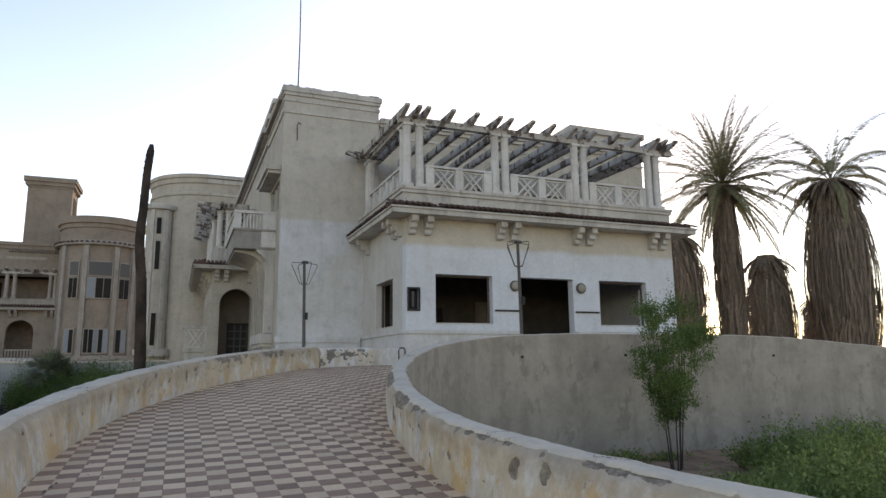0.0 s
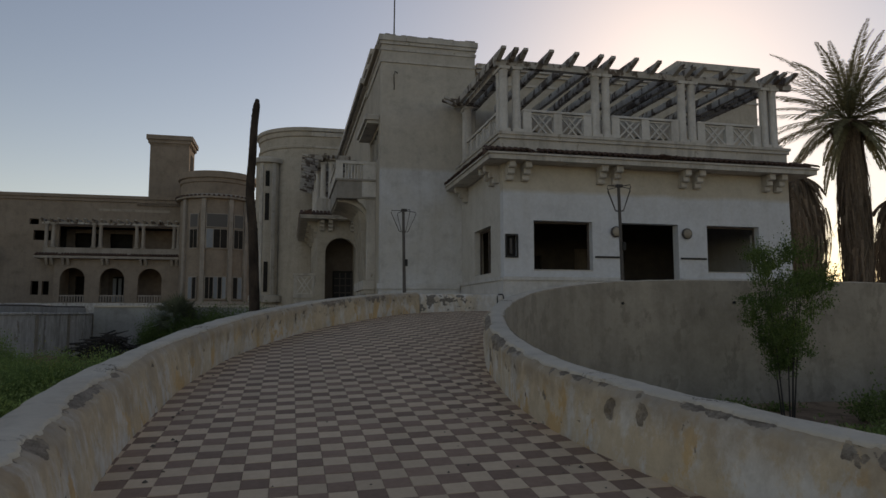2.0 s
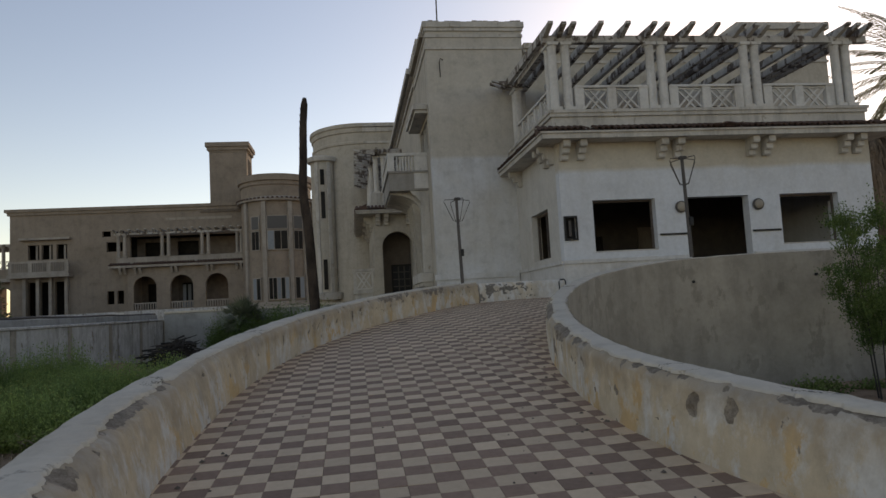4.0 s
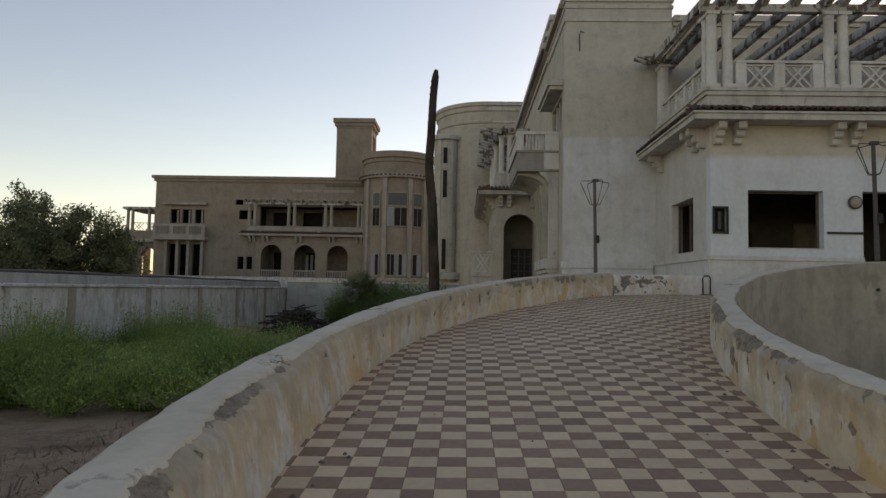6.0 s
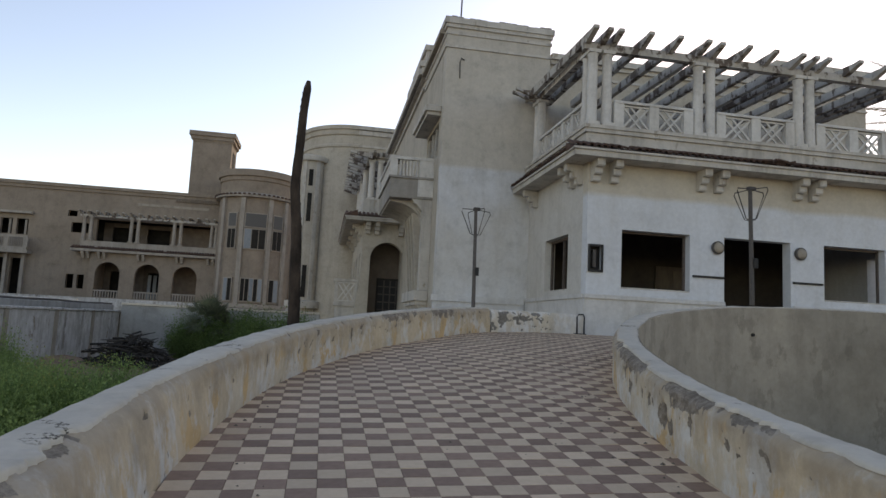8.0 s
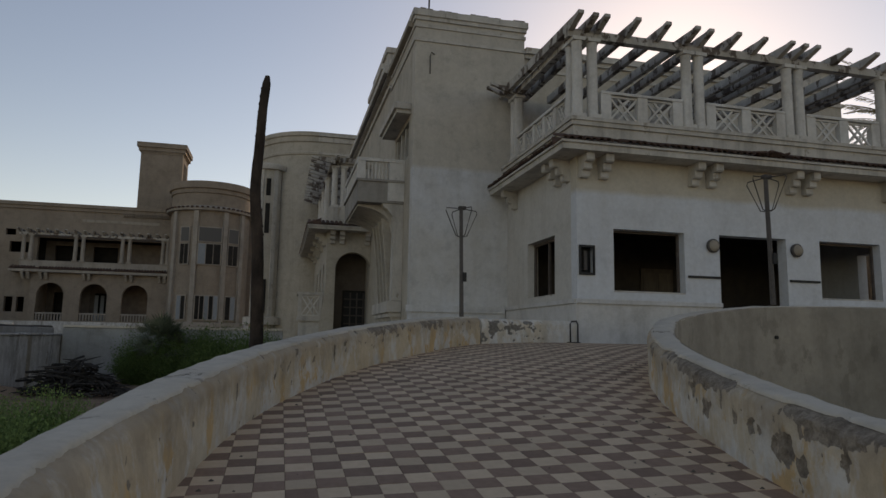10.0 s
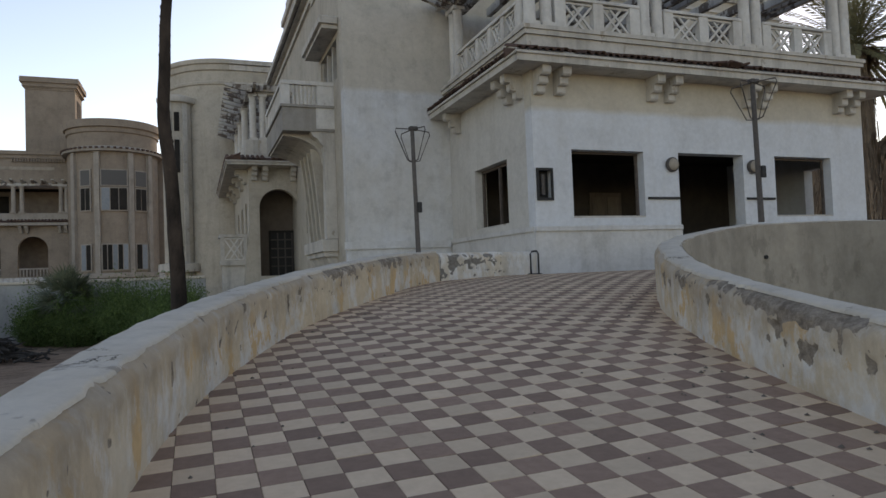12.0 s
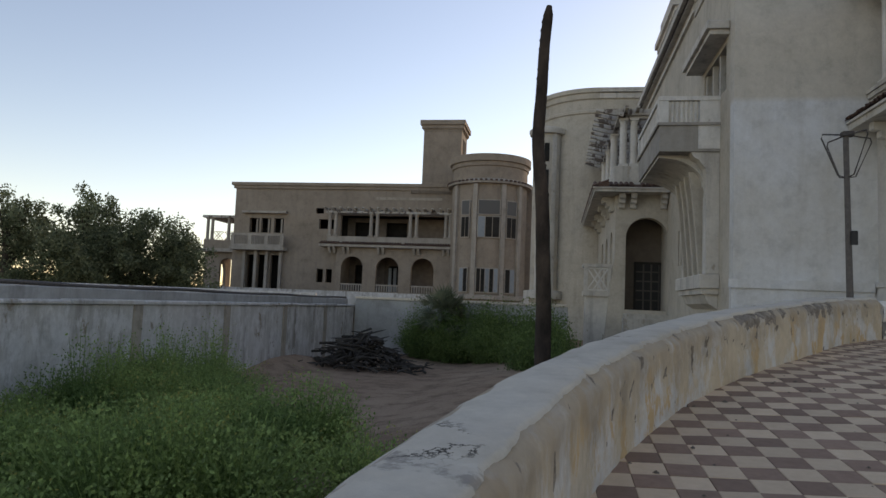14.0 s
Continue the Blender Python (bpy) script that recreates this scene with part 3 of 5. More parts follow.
def build_yard_wall():
    s = Solid()
    s.box(-9.52, -9.3, 4, 36.2, -0.9, 1.52, b=0.02)
    ob = tagged(s.part("wall_yard", M_YARD), "long white-painted yard wall with grey stains", "wall", kind="structure")
    rnd = random.Random(12)
    for k in range(15):
        y = 4 + 2.147 * k
        Solid().box(-9.56, -9.25, y + 0.01, y + 2.137, 1.524, 1.60 + rnd.uniform(-0.015, 0.015), b=0.025).part("coping", M_YARD, ob)
    Solid().box(-9.8, -9.58, 4, 36.2, -0.9, 1.82, b=0.02).part("rear_strip", M_TERR, ob, "grey upper strip of the wall")
    Solid().tube([(-9.69, 4 + 1.61 * k, 1.86 + 0.015 * math.sin(k * 1.7)) for k in range(21)], 0.04, 8).part("pipe", M_STEEL, ob, "dark pipe along the wall head", True)
    for k in range(9):
        y = 5.6 + 3.85 * k
        Solid().box(-9.55, -9.262, y - 0.15, y + 0.15, -0.9, 1.51, b=0.01).part("pier", M_CEMENT, ob, "grey cement pier")
    s = Solid().box(-9.2, -0.2, 36.0, 36.25, -0.9, 1.85, b=0.02)
    ob = tagged(s.part("wall_terrace", M_TERR), "white-painted terrace wall below the far wing", "wall", kind="structure")
    Solid().box(-9.2, -0.2, 35.94, 36.31, 1.85, 1.95, b=0.03).part("coping", M_COPE, ob)
    # second wall beyond, along the road
    s = Solid().box(-60, -12.5, 40.0, 40.25, -0.9, 2.05, b=0.02)
    tagged(s.part("wall_garden", M_YARD), "long pale garden wall before dark trees", "wall", kind="structure")


build_yard_wall()


# ---- repeated pieces of the house ----
def x_panel(parent, w, h, m, mat, t=0.055, d=0.07, label=""):
    """A crossed balustrade panel of that width and height under a thing, its bars as pieces of it."""
    base = P(Solid().box(0, w, -d / 2, d / 2, 0, t, m), "balustrade_panel", mat, parent, label)
    P(Solid().box(0, w, -d / 2, d / 2, h - t, h, m), "bar", mat, base)
    q = w * 0.3
    lines = [((0, t), (w - q, h - t)), ((q, t), (w, h - t)), ((0, h - t), (w - q, t)), ((q, h - t), (w, t))]
    for k, (a, b) in enumerate(lines):
        ux, uz = b[0] - a[0], b[1] - a[1]
        ln = math.hypot(ux, uz)
        nx, nz = -uz / ln * t * 0.5, ux / ln * t * 0.5
        e = 0.4 if k < 2 else 0.32
        P(Solid().prism([(a[0] - nx, a[1] - nz), (b[0] - nx, b[1] - nz), (b[0] + nx, b[1] + nz), (a[0] + nx, a[1] + nz)], -d * e, d * e, m), "bar", mat, base)


def column(s, x, y, z0, z1, r):
    s.box(x - r * 1.25, x + r * 1.25, y - r * 1.25, y + r * 1.25, z0, z0 + 0.12)
    s.lathe([(r * 1.1, z0 + 0.12), (r, z0 + 0.2), (r * 0.93, z1 - 0.2), (r * 1.05, z1 - 0.14), (r * 1.05, z1 - 0.1)], x, y, seg=14)
    s.box(x - r * 1.2, x + r * 1.2, y - r * 1.2, y + r * 1.2, z1 - 0.1, z1)


def bracket(m):
    """A stepped corbel under a slab; the wall is at y = 0, the slab's underside at z = 0."""
    s = Solid()
    prof = [(0, -0.62), (0.16, -0.62), (0.2, -0.58), (0.2, -0.43), (0.32, -0.43), (0.36, -0.39), (0.36, -0.23), (0.5, -0.23), (0.54, -0.19), (0.54, -0.003), (0, -0.003)]
    turn = Matrix(((0, 1, 0, 0), (-1, 0, 0, 0), (0, 0, 1, 0), (0, 0, 0, 1)))
    return s.prism([(u * 0.93, z * 0.95 if z < -0.1 else z) for u, z in prof], -0.115, 0.115, m @ turn)


def rafter(s, m, length, z, tail=0.75, wide=0.13, deep=0.24, tip=0.0):
    """A beam with a curved, rising tail at its outer end (u = 0 is the tip)."""
    lower = [(0, tip), (tail * 0.3, tip - 0.06), (tail * 0.65, -deep * 0.3), (tail, -deep * 0.55), (length, -deep * 0.55)]
    upper = [(length, deep * 0.45), (tail, deep * 0.45), (tail * 0.4, deep * 0.42), (0, tip + 0.09)]
    poly = [(a, z + b) for a, b in lower + upper]
    s.prism(poly, -wide / 2, wide / 2, m)


def roof_tiles(s, length, m, r=0.09, step=0.2):
    """A course of half-round clay tiles; u along the eave, depth into the roof."""
    rnd = random.Random(4)
    n = int(length / step)
    for k in range(n):
        u = (k + 0.5) * length / n
        if rnd.random() < 0.05:
            continue
        dz, du = rnd.uniform(-0.012, 0.012), rnd.uniform(-0.015, 0.015)
        ring = [(r * math.cos(g), r * math.sin(g)) for g in [math.pi * q / 6 for q in range(7)]]
        vs = [(u + du + a, -0.02 + rnd.uniform(-0.02, 0.02), b + dz) for a, b in ring] + [(u + du + a * 0.85, 0.62, b * 0.85 + 0.24) for a, b in ring]
        vs += [(u + du + a * 0.7, 0.0, b * 0.7 + dz) for a, b in ring]
        s.add(vs, [(q, q + 1, q + 8, q + 7) for q in range(6)] + [(q, 14 + q, 15 + q, q + 1) for q in range(6)], m)
    s.add([(0, 0.02, -0.02), (length, 0.02, -0.02), (length, 0.62, 0.2), (0, 0.62, 0.2), (0, 0.62, -0.05), (length, 0.62, -0.05)], [(0, 1, 2, 3), (0, 3, 4), (1, 5, 2), (0, 4, 5, 1)], m)


# ---- the main house ----
HOUSE = thing("main_house", "abandoned two-storey white and beige plastered villa, open windows", "house", (10, 28, 0))
BX0, BX1, BY, TY, TX = 7.02, 18.05, 20.64, 26.06, 3.67


def house_block():
    holes = [(8.07, 10.18, 2.94, 4.62), (11.27, 13.44, 1.62, 4.62), (14.57, 16.70, 2.94, 4.62), (7.08, 7.50, 3.38, 4.12)]
    P(wall(Solid(), BX0, BX1, 0.0, 6.5, BY, BY + 0.35, holes), "wall", M_BLOCK, HOUSE, "white-painted front wall, beige above")
    P(wall(Solid(), BY + 0.352, TY - 0.003, 0.0, 6.5, 0, 0.35, [(22.08, 24.18, 2.9, 4.6)], side(BX0, 0)), "wall", M_FLANK, HOUSE)
    P(wall(Solid(), BY + 0.352, TY - 0.003, 0.0, 6.5, 0, 0.35, [(21.7, 22.42, 1.62, 4.55)], side(BX1 - 0.35, 0)), "wall", M_BLOCK, HOUSE)
    # plinth band with a rounded moulding
    for a, b in ((BX0 - 0.07, 11.25), (13.46, BX1 + 0.06)):
        P(Solid().box(a, b, BY - 0.07, BY - 0.003, 0.0, 2.62).box(a, b, BY - 0.12, BY - 0.003, 2.62, 2.74, b=0.02), "plinth", M_PLINTH, HOUSE)
    P(Solid().box(BX0 - 0.073, BX0 - 0.003, BY - 0.002, TY - 0.01, 0.0, 2.62).box(BX0 - 0.12, BX0 - 0.003, BY - 0.002, TY - 0.01, 2.62, 2.737), "plinth", M_PLINTH, HOUSE)
    # window sills and the remains of frames
    for a, b in ((8.07, 10.18), (14.57, 16.70)):
        win = P(Solid().box(a + 0.004, b - 0.004, BY + 0.004, BY + 0.34, 2.942, 2.985, b=0.01), "window", M_TRIM, HOUSE, "empty window opening with a bare sill")
        f = Solid()
        for u in (a, b - 0.06):
            f.box(u + 0.003, u + 0.057, BY + 0.25, BY + 0.32, 2.945, 4.615)
        f.box(a + 0.06, b - 0.06, BY + 0.25, BY + 0.32, 4.56, 4.615)
        P(f, "frame_bar", M_TIMBER, win, split=True)
    win = P(Solid().box(BX0 + 0.004, BX0 + 0.3, 22.084, 24.176, 2.902, 2.94, b=0.01), "window", M_TRIM, HOUSE)
    f = Solid()
    f.box(BX0 + 0.22, BX0 + 0.3, 22.083, 22.15, 2.9, 4.59).box(BX0 + 0.22, BX0 + 0.3, 24.11, 24.177, 2.9, 4.59).box(BX0 + 0.22, BX0 + 0.3, 22.15, 24.11, 4.52, 4.59).box(BX0 + 0.2, BX0 + 0.27, 22.95, 23.02, 2.9, 4.52)
    P(f, "frame_bar", M_TIMBER, win, split=True)
    # meter box
    b = P(Solid().box(7.07, 7.51, BY - 0.05, BY + 0.0, 3.36, 3.42).box(7.07, 7.51, BY - 0.05, BY + 0.0, 4.08, 4.14).box(7.07, 7.12, BY - 0.05, BY, 3.42, 4.08).box(7.46, 7.51, BY - 0.05, BY, 3.42, 4.08), "meter_box", M_BLACK, HOUSE, "black open metal meter box")
    P(Solid().box(7.09, 7.49, BY + 0.2, BY + 0.22, 3.39, 4.11), "backing", M_BLACK, b)
    P(Solid().box(7.24, 7.33, BY + 0.05, BY + 0.2, 3.5, 4.0), "meter", M_STEEL, b)
    # round wall lamps and the dark bars
    for x in (11.03, 13.74):
        l = P(Solid().lathe([(0.0, 0.0), (0.17, 0.0), (0.19, -0.03), (0.19, -0.09), (0.16, -0.12)], 0, 0, seg=24, m=Matrix.Translation((x, BY, 4.3)) @ pose(0, 0, 0, -90)), "wall_lamp", M_STEEL, HOUSE, "round rusty bulkhead wall lamp", True)
        P(Solid().lathe([(0.16, -0.10), (0.13, -0.15), (0.06, -0.18), (0.0, -0.185)], 0, 0, seg=20, m=Matrix.Translation((x, BY, 4.3)) @ pose(0, 0, 0, -90)), "lens", M_CEMENT, l, smooth=True)
    for a, b in ((10.26, 11.24), (13.5, 14.5)):
        P(Solid().box(a, b, BY - 0.05, BY - 0.005, 3.40, 3.46), "bar", M_BLACK, HOUSE, "dark metal bar on the wall")
    # interior; its shade is put into the dark colour of floor, ceiling and wall
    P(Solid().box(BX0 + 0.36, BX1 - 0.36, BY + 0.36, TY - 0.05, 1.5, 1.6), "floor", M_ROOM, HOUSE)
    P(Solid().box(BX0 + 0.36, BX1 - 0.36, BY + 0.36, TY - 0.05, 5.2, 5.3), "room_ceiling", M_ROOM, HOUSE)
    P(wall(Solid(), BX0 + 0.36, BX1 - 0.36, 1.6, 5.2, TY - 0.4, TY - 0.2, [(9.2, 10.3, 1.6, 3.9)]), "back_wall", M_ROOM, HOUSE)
    # near-black sheet behind the doorway, painted in place of unlit depth
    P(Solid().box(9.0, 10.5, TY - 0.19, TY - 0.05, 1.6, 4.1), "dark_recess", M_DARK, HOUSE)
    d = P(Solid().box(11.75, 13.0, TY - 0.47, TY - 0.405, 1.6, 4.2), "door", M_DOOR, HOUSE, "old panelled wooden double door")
    for u in (11.82, 12.42):
        for z0, z1 in ((1.75, 2.7), (2.85, 4.05)):
            P(Solid().box(u, u + 0.5, TY - 0.5, TY - 0.472, z0, z1, top=0.02), "panel", M_DOOR, d)
    # cornice slab and eave
    c = Solid()
    c.box(6.36, 18.72, 19.98, TY - 0.02, 6.5, 6.66)
    c.box(6.30, 18.78, 19.92, TY - 0.02, 6.66, 6.72)
    P(c, "cornice", M_TRIM, HOUSE, "projecting stained cornice slab", split=True)
    t = Solid()
    roof_tiles(t, 12.5, Matrix.Translation((6.28, 19.9, 6.74)))
    P(t, "eave_tiles", M_TILE, HOUSE, "broken brown clay eave tiles")
    t = Solid()
    roof_tiles(t, 5.6, side(6.28, 20.42) @ Matrix.Translation((0, 0, 6.74)))
    P(t, "eave_tiles", M_TILE, HOUSE)
    for k, (x, a) in enumerate(((12.15, 14), (12.4, -20), (12.62, 32), (12.9, -10))):
        P(Solid().box(-0.11, 0.11, -0.16, 0.2, -0.02, 0.03, Matrix.Translation((x, 19.9, 6.80 + 0.03 * (k % 2))) @ pose(0, 0, 0, 8, a, 3 * a)), "broken_tile", M_TILE, HOUSE, "slipped broken clay tile")
    for x in (7.2, 7.75, 10.47, 11.02, 13.62, 14.17, 17.0, 17.5):
        P(bracket(Matrix.Translation((x, BY, 6.5))), "bracket", M_TRIM, HOUSE)
    for y in (21.15, 21.7, 25.2):
        P(bracket(Matrix.Translation((BX0, y, 6.5)) @ pose(0, 0, 0, 0, 0, -90)), "bracket", M_TRIM, HOUSE)
    # terrace parapet with a stepped ledge
    p = Solid()
    for z0, z1, o in ((6.72, 7.3, 0.0), (7.3, 7.42, 0.06), (7.42, 7.52, 0.1)):
        p.box(6.86 - o, 17.88 + o, 20.45 - o, 20.85, z0, z1)
        p.box(6.86 - o, 7.26, 20.85, TY - 0.02, z0, z1)
    p.box(17.48, 17.88, 20.85, TY - 0.02, 6.72, 7.52)
    p.box(7.26, 17.48, 20.85, TY - 0.02, 6.72, 6.9)
    P(p, "terrace_parapet", M_TRIM, HOUSE, "terrace parapet with dark water stains", split=True)
    # balustrade
    spans = [(7.72, 10.2), (10.95, 13.55), (14.3, 16.9)]
    for a, b in spans:
        n = 2
        w_ = (b - a - 0.3 * (n + 1)) / n
        s = Solid()
        s.box(a, b, 20.52, 20.74, 8.28, 8.36, b=0.02)
        for k in range(n + 1):
            u = a + k * (w_ + 0.3)
            s.box(u, u + 0.3, 20.54, 20.72, 7.52, 8.28)
        P(s, "handrail", M_RAIL, HOUSE, split=True)
        for k in range(n):
            x_panel(HOUSE, w_, 0.72, Matrix.Translation((a + 0.3 + k * (w_ + 0.3), 20.63, 7.54)), M_RAIL, label="white crossed balustrade panel")
    s = Solid()
    s.box(6.95, 7.17, 21.1, 25.3, 8.28, 8.36)
    for k in range(5):
        x_panel(HOUSE, 0.62, 0.72, side(7.06, 21.25 + 0.82 * k) @ Matrix.Translation((0, 0, 7.54)), M_RAIL)
        s.box(6.98, 7.14, 21.05 + 0.82 * k, 21.25 + 0.82 * k, 7.52, 8.28)
    P(s, "handrail", M_RAIL, HOUSE, split=True)


def house_pergola():
    for x, y in ((7.06, 20.62), (7.06, 21.0), (7.5, 20.62), (10.38, 20.62), (10.78, 20.62), (13.72, 20.62), (14.12, 20.62), (17.1, 20.62), (17.5, 20.62), (17.5, 21.0), (7.06, 25.5), (7.06, 25.15)):
        s = Solid()
        column(s, x, y, 7.52, 9.78, 0.15)
        P(s, "column", M_RAIL, HOUSE, smooth=True)
    b = Solid().box(6.75, 18.3, 20.52, 20.74, 9.78, 10.02, b=0.02)
    P(b, "beam", M_PERG, HOUSE)
    P(Solid().box(6.95, 7.17, 20.76, 25.9, 9.78, 10.02, b=0.02), "beam", M_PERG, HOUSE)
    rnd = random.Random(7)
    xs = [6.85, 7.3, 7.62, 8.5, 9.4, 10.3, 10.75, 11.6, 12.5, 13.4, 13.9, 14.3, 15.3, 16.3, 17.15, 17.55, 18.0]
    for k, x in enumerate(xs):
        s = Solid()
        m = Matrix.Translation((x, 19.9 + rnd.uniform(-0.06, 0.06), 0)) @ Matrix(((0, 1, 0, 0), (1, 0, 0, 0), (0, 0, 1, 0), (0, 0, 0, 1))) @ pose(0, 0, 0, 0, 0, rnd.uniform(-1.5, 1.5))
        rafter(s, m, 6.1, 10.08, tail=0.55, wide=0.16, deep=0.26, tip=0.05)
        P(s, "rafter", M_PERG, HOUSE, "weathered timber pergola rafter")
    # rafters of the short side, broken
    for y in (25.2, 25.6):
        s = Solid()
        rafter(s, Matrix.Translation((6.1, y, 0)), 1.5, 10.0, wide=0.14, tip=0.1)
        P(s, "rafter", M_PERG, HOUSE)


def moulded_top(s, x0, x1, y0, y1, z):
    """Stepped bands round the head of a block."""
    for z0, z1, o in ((z - 1.12, z - 1.02, 0.05), (z - 0.62, z - 0.5, 0.04), (z - 0.36, z - 0.22, 0.06), (z - 0.22, z, 0.11)):
        s.box(x0 - o, x1 + o, y0 - o, y1, z0, z1)


def house_tower():
    holes = [(26.9, 29.6, 7.9, 9.15)]
    P(Solid().box(TX, 7.62, TY, TY + 0.4, 0.0, 12.8), "wall", M_TOWER, HOUSE, "tall plain tower wall with a whitewashed lower part")
    P(wall(Solid(), TY + 0.4, 47.2, 0.0, 12.5, 0, 0.4, holes + [(28.3, 31.5, 2.95, 5.6), (33.0, 33.25, 3.5, 4.8), (33.45, 33.75, 3.5, 4.8)], side(TX, 0)), "wall", M_CREAM, HOUSE, "long beige side wall")
    P(Solid().box(7.22, 7.62, TY + 0.4, 33, 6.7, 12.8), "wall", M_TOWER, HOUSE)
    s = Solid()
    moulded_top(s, TX, 7.62, TY, TY + 5.0, 12.86)
    P(s, "cornice", M_TRIM, HOUSE, "stepped cornice with a dark weathered edge", split=True)
    s = Solid()
    for z0, z1, o in ((11.9, 12.02, 0.1), (12.4, 12.54, 0.2), (12.54, 12.8, 0.34)):
        s.box(TX - o, TX + 0.5, TY + 5.0, 47.2, z0, z1)
    P(s, "cornice", M_TRIM, HOUSE, split=True)
    P(Solid().box(TX - 0.2, 7.7, TY + 0.4, 46, 12.42, 12.6), "roof", M_CEMENT, HOUSE)
    # worn roofing along the head of the tower
    rnd = random.Random(9)
    for k in range(18):
        x = TX - 0.1 + 0.225 * k
        P(Solid().box(x, x + 0.22, TY - 0.1 + rnd.uniform(0, 0.05), TY + 0.5, 12.862, 12.862 + rnd.uniform(0.015, 0.075), top=0.01), "roof_felt", M_GREYC, HOUSE)
    for k in range(14):
        y = TY + 0.51 + 0.32 * k
        P(Solid().box(TX - 0.1 + rnd.uniform(0, 0.05), TX + 0.4, y, y + 0.315, 12.862, 12.862 + rnd.uniform(0.015, 0.07), top=0.01), "roof_felt", M_GREYC, HOUSE)
    # raised block on the roof
    s = Solid().box(5.4, 11.0, 44.0, 50.0, 12.6, 19.4)
    for z0, z1, o in ((17.7, 17.95, 0.3), (17.95, 18.3, 0.45), (19.2, 19.55, 0.12)):
        s.box(5.4 - o, 11.0 + o, 44.0 - o, 50.0, z0, z1)
    P(s, "roof_block", M_TRIM, HOUSE, split=True)
    # string course and plinth
    P(Solid().box(TX - 0.06, BX0 - 0.13, TY - 0.06, TY - 0.003, 0, 2.5).box(TX - 0.12, BX0 - 0.13, TY - 0.12, TY - 0.003, 2.5, 2.72), "plinth", M_TOWER, HOUSE)
    # the main mass behind the terrace
    P(wall(Solid(), 7.76, 21.6, 6.0, 12.0, TY + 0.45, TY + 0.8, [(9.0, 10.6, 6.95, 9.4), (12.2, 13.8, 6.95, 9.4), (15.2, 16.8, 6.95, 9.4)]), "wall", M_CREAM, HOUSE)
    # added near-black sheet that paints the shade inside the terrace openings
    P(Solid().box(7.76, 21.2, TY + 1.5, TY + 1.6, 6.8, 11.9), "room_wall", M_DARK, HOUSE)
    P(Solid().box(18.3, 21.6, TY + 0.5, TY + 0.8, 0, 6.0).box(21.25, 21.6, TY + 0.8, 44, 0, 12.0), "wall", M_CREAM, HOUSE)
    s = Solid()
    for z0, z1, o in ((11.3, 11.4, 0.05), (11.75, 11.9, 0.1), (11.9, 12.12, 0.22)):
        s.box(7.78, 21.6 + o, TY + 0.45 - o, TY + 1.8, z0, z1)
    P(s, "cornice", M_TRIM, HOUSE, split=True)
    P(Solid().box(7.8, 21.2, TY + 0.9, 46, 11.8, 11.9), "roof", M_CEMENT, HOUSE)
    s = Solid().box(17.7, 21.85, TY + 0.75, TY + 4.2, 11.95, 12.9).box(17.55, 22.0, TY + 0.6, TY + 4.3, 12.9, 13.2)
    P(s, "roof_block", M_TRIM, HOUSE, split=True)
    # window on the side with its hood
    win = P(Solid().box(TX - 0.5, TX, 26.6, 29.9, 9.32, 9.45).box(TX - 0.6, TX, 26.5, 30.0, 9.45, 9.68, b=0.03), "window", M_TRIM, HOUSE, "side window under a projecting hood")
    f = Solid()
    for y in (26.93, 27.75, 28.6, 29.45):
        f.box(TX + 0.05, TX + 0.2, y, y + 0.14, 7.9, 9.15)
    P(f, "frame_bar", M_TRIM, win, split=True)
    # dark backing sheet: the unlit room is painted, not glazed
    P(Solid().box(TX + 0.42, TX + 0.48, 26.8, 29.8, 7.6, 9.3), "pane", M_DARK, win)
    # balcony
    P(Solid().box(3.08, TX - 0.003, 27.485, 27.499, 6.40, 7.14), "repair_patch", M_RAIL, HOUSE, "pale plaster repair patch")
    b = P(Solid().box(2.04, TX, 27.5, 32.2, 6.32, 7.10).box(1.98, TX, 27.44, 32.26, 7.06, 7.14), "balcony", M_GREYC, HOUSE, "cracked grey concrete balcony")
    s = Solid()
    s.box(2.0, TX, 27.48, 27.66, 7.78, 7.9).box(2.0, 2.18, 27.68, 32.2, 7.78, 7.9).box(2.0, 2.28, 27.5, 27.74, 7.14, 7.78).box(3.12, TX - 0.003, 27.5, 27.7, 7.14, 7.78).box(2.0, 2.2, 32.0, 32.2, 7.14, 7.78)
    P(s, "rail", M_RAIL, b, split=True)
    prof = [(0.04, 7.14), (0.045, 7.28), (0.03, 7.46), (0.04, 7.65), (0.045, 7.78)]
    for k in range(6):
        P(Solid().lathe(prof, 2.4 + 0.125 * k, 27.59, seg=8), "baluster", M_RAIL, b)
    for k in range(24):
        P(Solid().lathe(prof, 2.09, 27.9 + 0.17 * k, seg=8), "baluster", M_RAIL, b)
    # cove under the balcony, end brackets and the flaring fins of the bay
    cove = [(2.1, 6.318)] + [(2.1 + 1.25 * math.sin(g), 5.45 + 0.8 * math.cos(g)) for g in [math.pi / 2 * k / 10 for k in range(11)]] + [(TX - 0.004, 5.3), (TX - 0.004, 6.318)]
    P(Solid().prism(cove, 28.0, 31.9), "cove", M_TRIM, HOUSE, "curved soffit under the balcony")
    scroll = [(2.9, 6.316), (2.98, 6.18), (3.12, 6.1), (3.2, 5.98), (3.3, 5.86), (3.32, 5.6), (3.32, 2.92), (TX - 0.004, 2.92), (TX - 0.004, 6.316)]
    for y in (27.55, 30.6):
        P(Solid().prism(scroll, y, y + 0.42), "bay_pier", M_TRIM, HOUSE, "plain plaster pier with a scrolled head")
